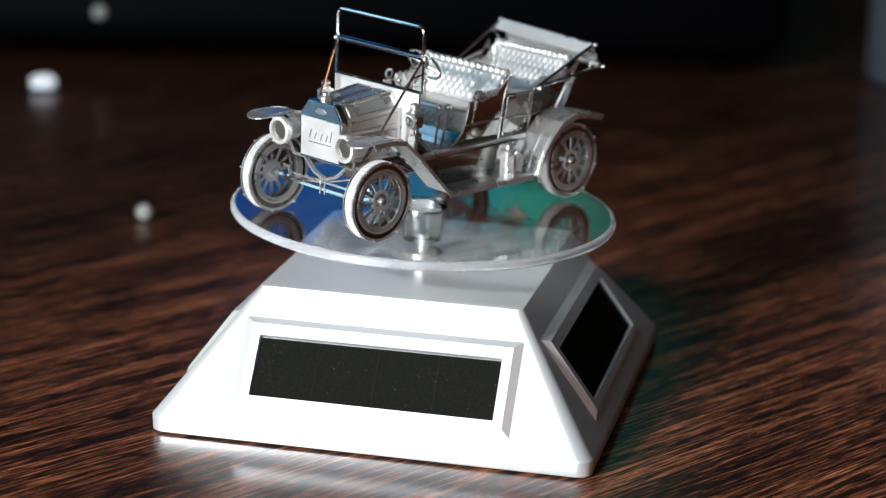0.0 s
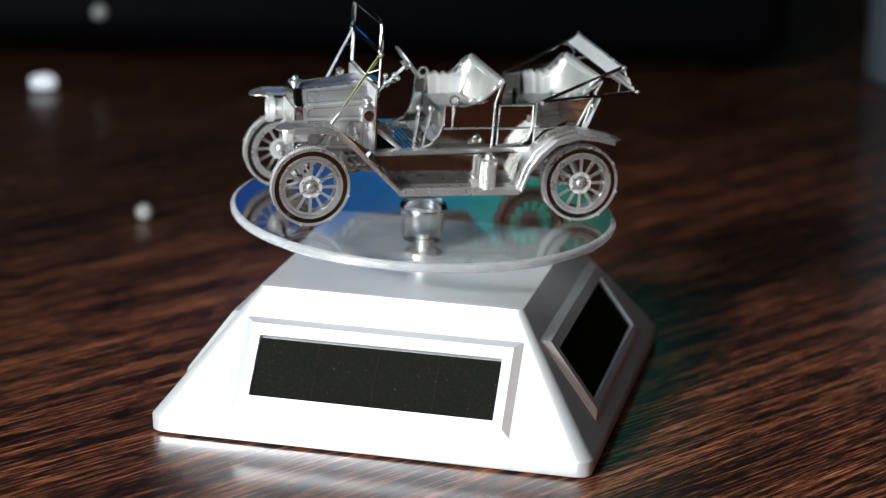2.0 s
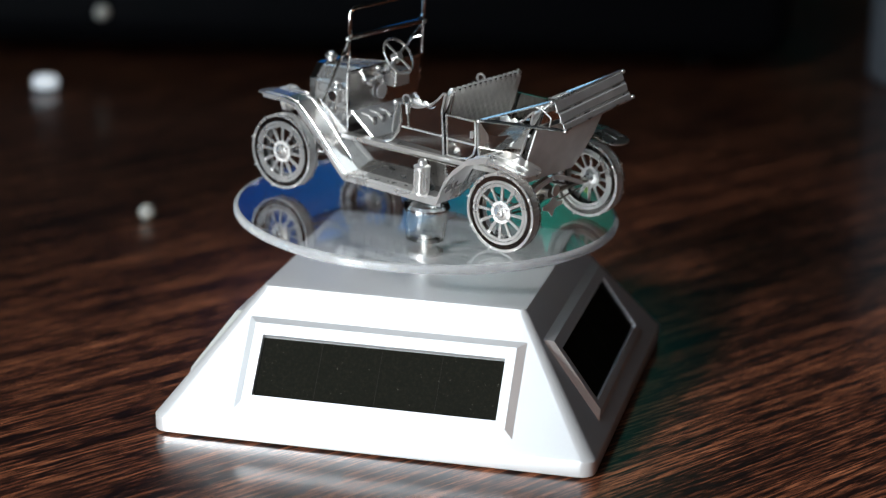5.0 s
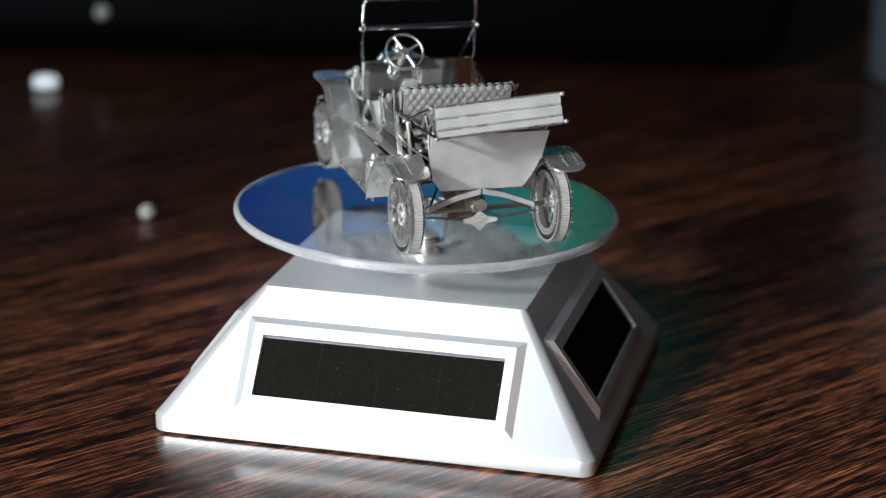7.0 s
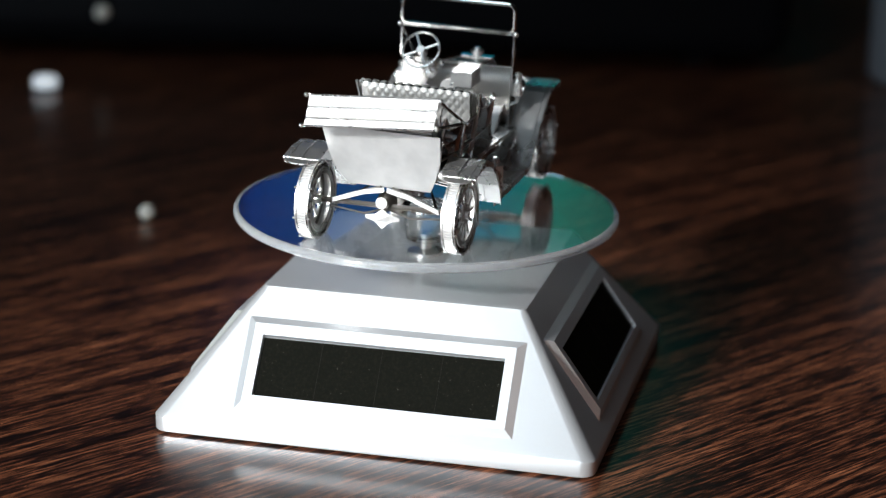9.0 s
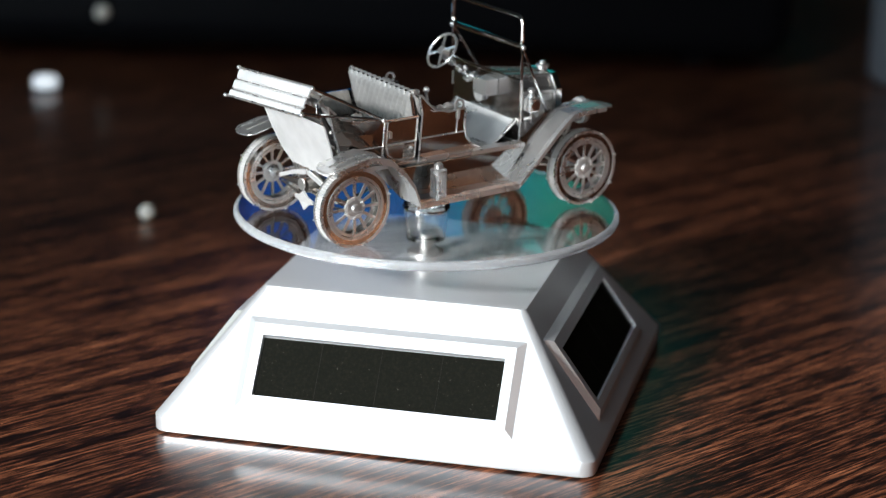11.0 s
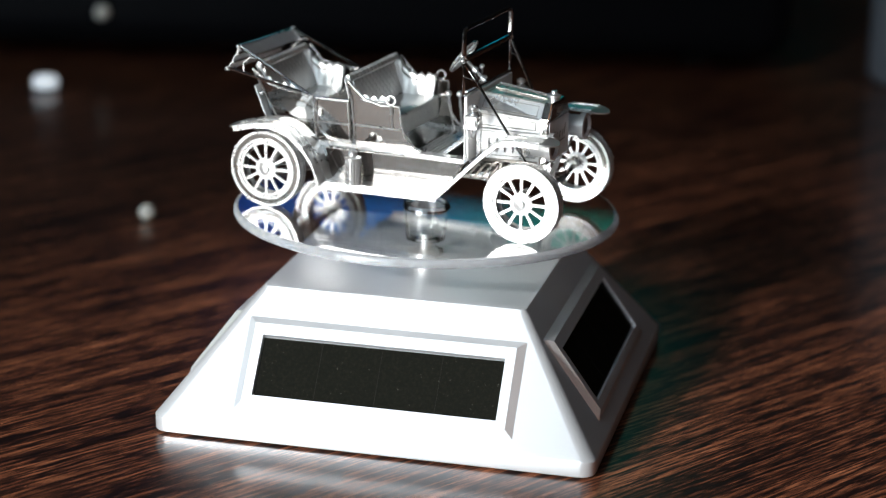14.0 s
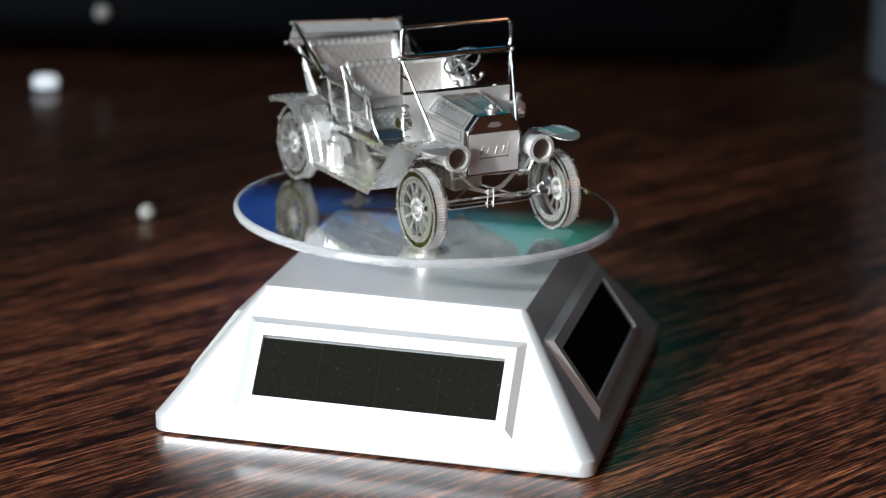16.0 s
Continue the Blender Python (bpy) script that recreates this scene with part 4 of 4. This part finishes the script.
hood_top = band("folded_hood", [(-35.4, -13.1, 32.2), (-37.5, -13.1, 34.1), (-38.0, -13.1, 34.0), (-38.6, -13.1, 32.5), (-38.3, -13.1, 32.2), (-39.2, -13.1, 31.8), (-39.7, -13.1, 30.5), (-39.4, -13.1, 30.2), (-40.3, -13.1, 29.9), (-40.7, -13.1, 28.8)], HOOD, (-0.28, 0, -0.08), PALE, car, "folded steel hood pleated across the back")
for x, z, r, m in ((-37.8, 34.15, 0.3, ETCHED), (-38.45, 32.25, 0.2, DARK_STEEL), (-39.0, 32.0, 0.16, ETCHED), (-39.6, 30.25, 0.18, DARK_STEEL), (-40.2, 30.0, 0.18, ETCHED), (-40.8, 28.7, 0.28, ETCHED)):
    wire("pleat", [(x, -13.1, z), (x + HOOD[0], 13.5, z + HOOD[2])], r, m, hood_top)

# windscreen, steering and levers
def frame_wire(x, z0, z1, y, r, rad_):
    c = []
    for cy, cz, a0 in ((y - r, z1 - r, 0), (-y + r, z1 - r, 90), (-y + r, z0 + r, 180), (y - r, z0 + r, 270)):
        c += [(x, cy + r * math.cos(radians(a0 + 22.5 * i)), cz + r * math.sin(radians(a0 + 22.5 * i))) for i in range(5)]
    return c + [c[0]]


FOOT = (26.4, 8.5, 14.6)
screen_frame = wire("windscreen", frame_wire(14.1, 36.1, 42.3, 12.9, 1.4, 0.36), 0.50, STEEL, car, "open rectangular windscreen frame", 8)
wire("lower_frame", frame_wire(14.1, 28.4, 35.7, 12.9, 0.6, 0.34), 0.34, STEEL, screen_frame)
for s in (-1, 1):
    wire("brace_rod", [(14.1, s * 13.0, 35.8), (FOOT[0], s * FOOT[1], FOOT[2])], 0.32, STEEL, screen_frame)
    wire("brace_link", [(14.1, s * 13.2, 32.6), (14.1 + (FOOT[0] - 14.1) * 0.2, s * (13.3 + (FOOT[1] - 13.3) * 0.2), 36 + (FOOT[2] - 36) * 0.2)], 0.2, STEEL, screen_frame)
    bm = bmesh.new()
    ball(bm, mm(14.1, s * 13.3, 35.8), 0.00065, 2)
    part("hinge", bm, ETCHED, screen_frame, smooth=True)

bm = bmesh.new()
maj, nrm_, c = 4.1, Vector((-0.80, 0, 0.60)).normalized(), mm(6.3, 5.7, 32.3)
basis = nrm_.to_track_quat("Z", "Y").to_matrix()
ring = [c + basis @ mm(maj * math.cos(math.tau * i / 32), maj * math.sin(math.tau * i / 32), 0) for i in range(33)]
pipe(bm, ring, 0.00030, 8)
steering = part("steering_wheel", bm, ETCHED, car, "four-spoked steering wheel", True)
for i in range(4):
    bm = bmesh.new()
    rod(bm, c, c + basis @ mm(maj * math.cos(math.tau * (i + 0.3) / 4), maj * math.sin(math.tau * (i + 0.3) / 4), 0), 0.0003)
    part("spoke", bm, ETCHED, steering)
bm = bmesh.new()
rod(bm, c - nrm_ * 0.0013, c + nrm_ * 0.0005, 0.0012, 0.0009, 16)
part("hub", bm, ETCHED, steering)
wire("steering_column", [(6.8, 5.7, 31.6), (14.3, 5.7, 24.6)], 0.38, ETCHED)
for dx, dy, up_ in ((10.2, 3.2, 27.6), (11.2, -3.4, 26.6)):
    wire("spark_lever", [(dx, 5.7, up_ + 0.6), (dx - 0.6, 5.7 + dy * 0.7, up_ + 1.0), (dx - 0.9, 5.7 + dy, up_ + 1.8)], 0.24, ETCHED)
    knob_part("lever_knob", (dx - 1.0, 5.7 + dy, up_ + 2.1), 0.6)
for k, r in ((0.30, 0.75), (0.55, 0.85), (0.86, 1.1)):
    p0 = mm(6.8, 5.7, 31.6).lerp(mm(14.3, 5.7, 24.6), k)
    bm = bmesh.new()
    rod(bm, p0 - nrm_ * 0.0005, p0 + nrm_ * 0.0005, r * 0.001, seg=14)
    part("column_collar", bm, ETCHED, car, smooth=True)
bm = bmesh.new()
lathe(bm, [(0, 0), (0.0017, 0), (0.0017, 0.0004), (0.0012, 0.0006), (0, 0.0006)], 24, "X", at=mm(13.3, 1.8, 22.6))
part("gauge", bm, MATTE, car, "round gauge", True)
for y in (-3.0, 0.0, 3.0):
    wire("pedal", [(13.6, y + 5.4, 18.8), (11.4, y + 5.4, 18.6), (10.4, y + 5.4, 17.6)], 0.28, ETCHED)
    bm = bmesh.new()
    box(bm, 0.0096, (y + 4.7) * 1e-3, 0.0168, 0.0102, (y + 6.1) * 1e-3, 0.0186, 0.0002, 1)
    part("pedal_pad", bm, ETCHED, car)
wire("gear_lever", [(3.0, 8.4, 14.5), (2.2, 8.6, 19.0), (1.6, 8.6, 22.6)], 0.3, ETCHED)
wire("gear_lever", [(5.0, 8.4, 14.5), (4.6, 8.6, 19.0), (4.2, 8.6, 22.8)], 0.3, ETCHED)
knob_part("lever_knob", (1.6, 8.6, 22.9), 0.75)
knob_part("lever_knob", (4.2, 8.6, 23.1), 0.75)

# ---- what moves ----
TURNS = [(0.0, 239.28), (0.5, 232.46), (1.0, 224.93), (1.5, 216.94), (2.0, 208.5), (2.5, 200.06), (3.0, 191.89), (3.5, 183.6), (4.0, 174.78), (4.2, 171.2),
         (4.7, 162.1), (5.2, 153.2), (5.7, 144.7), (6.3, 134.13), (6.5, 130.56), (7.0, 121.55), (7.5, 112.94), (8.0, 103.42), (8.5, 94.44), (9.0, 85.14),
         (9.2, 81.24), (9.7, 71.63), (10.2, 62.4), (10.7, 53.33), (11.3, 42.23), (11.5, 38.37), (12.0, 29.08), (12.5, 19.75), (13.0, 9.98), (13.5, 0.06),
         (14.0, -9.88), (14.5, -19.8), (15.0, -29.23), (15.5, -38.44), (16.0, -47.94)]


def tilt(fore, left):
    """A small lean: rise per length forwards and to the left."""
    return Matrix.Rotation(left, 4, "X") @ Matrix.Rotation(-fore, 4, "Y")


def motions():
    spin = lambda a: Matrix.Rotation(radians(a), 4, "Z")
    lean = lambda x, y: Matrix.Rotation(x, 4, "X") @ Matrix.Rotation(y, 4, "Y")
    up = Matrix.Translation((0, 0, 0.04077))
    walk(plate, [(t, up @ lean(0.003, 0.018) @ spin(a) @ tilt(0.0125, -0.0090)) for t, a in TURNS])
    seat = Matrix.Translation((0.00009, 0.00052, 0.04111))
    rest = Matrix.Translation((0.00005, -0.00127, 0.00032))
    walk(car, [(t, seat @ lean(0.0213, 0.0127) @ spin(a) @ tilt(0.0213, 0.0031) @ rest) for t, a in TURNS])


motions()
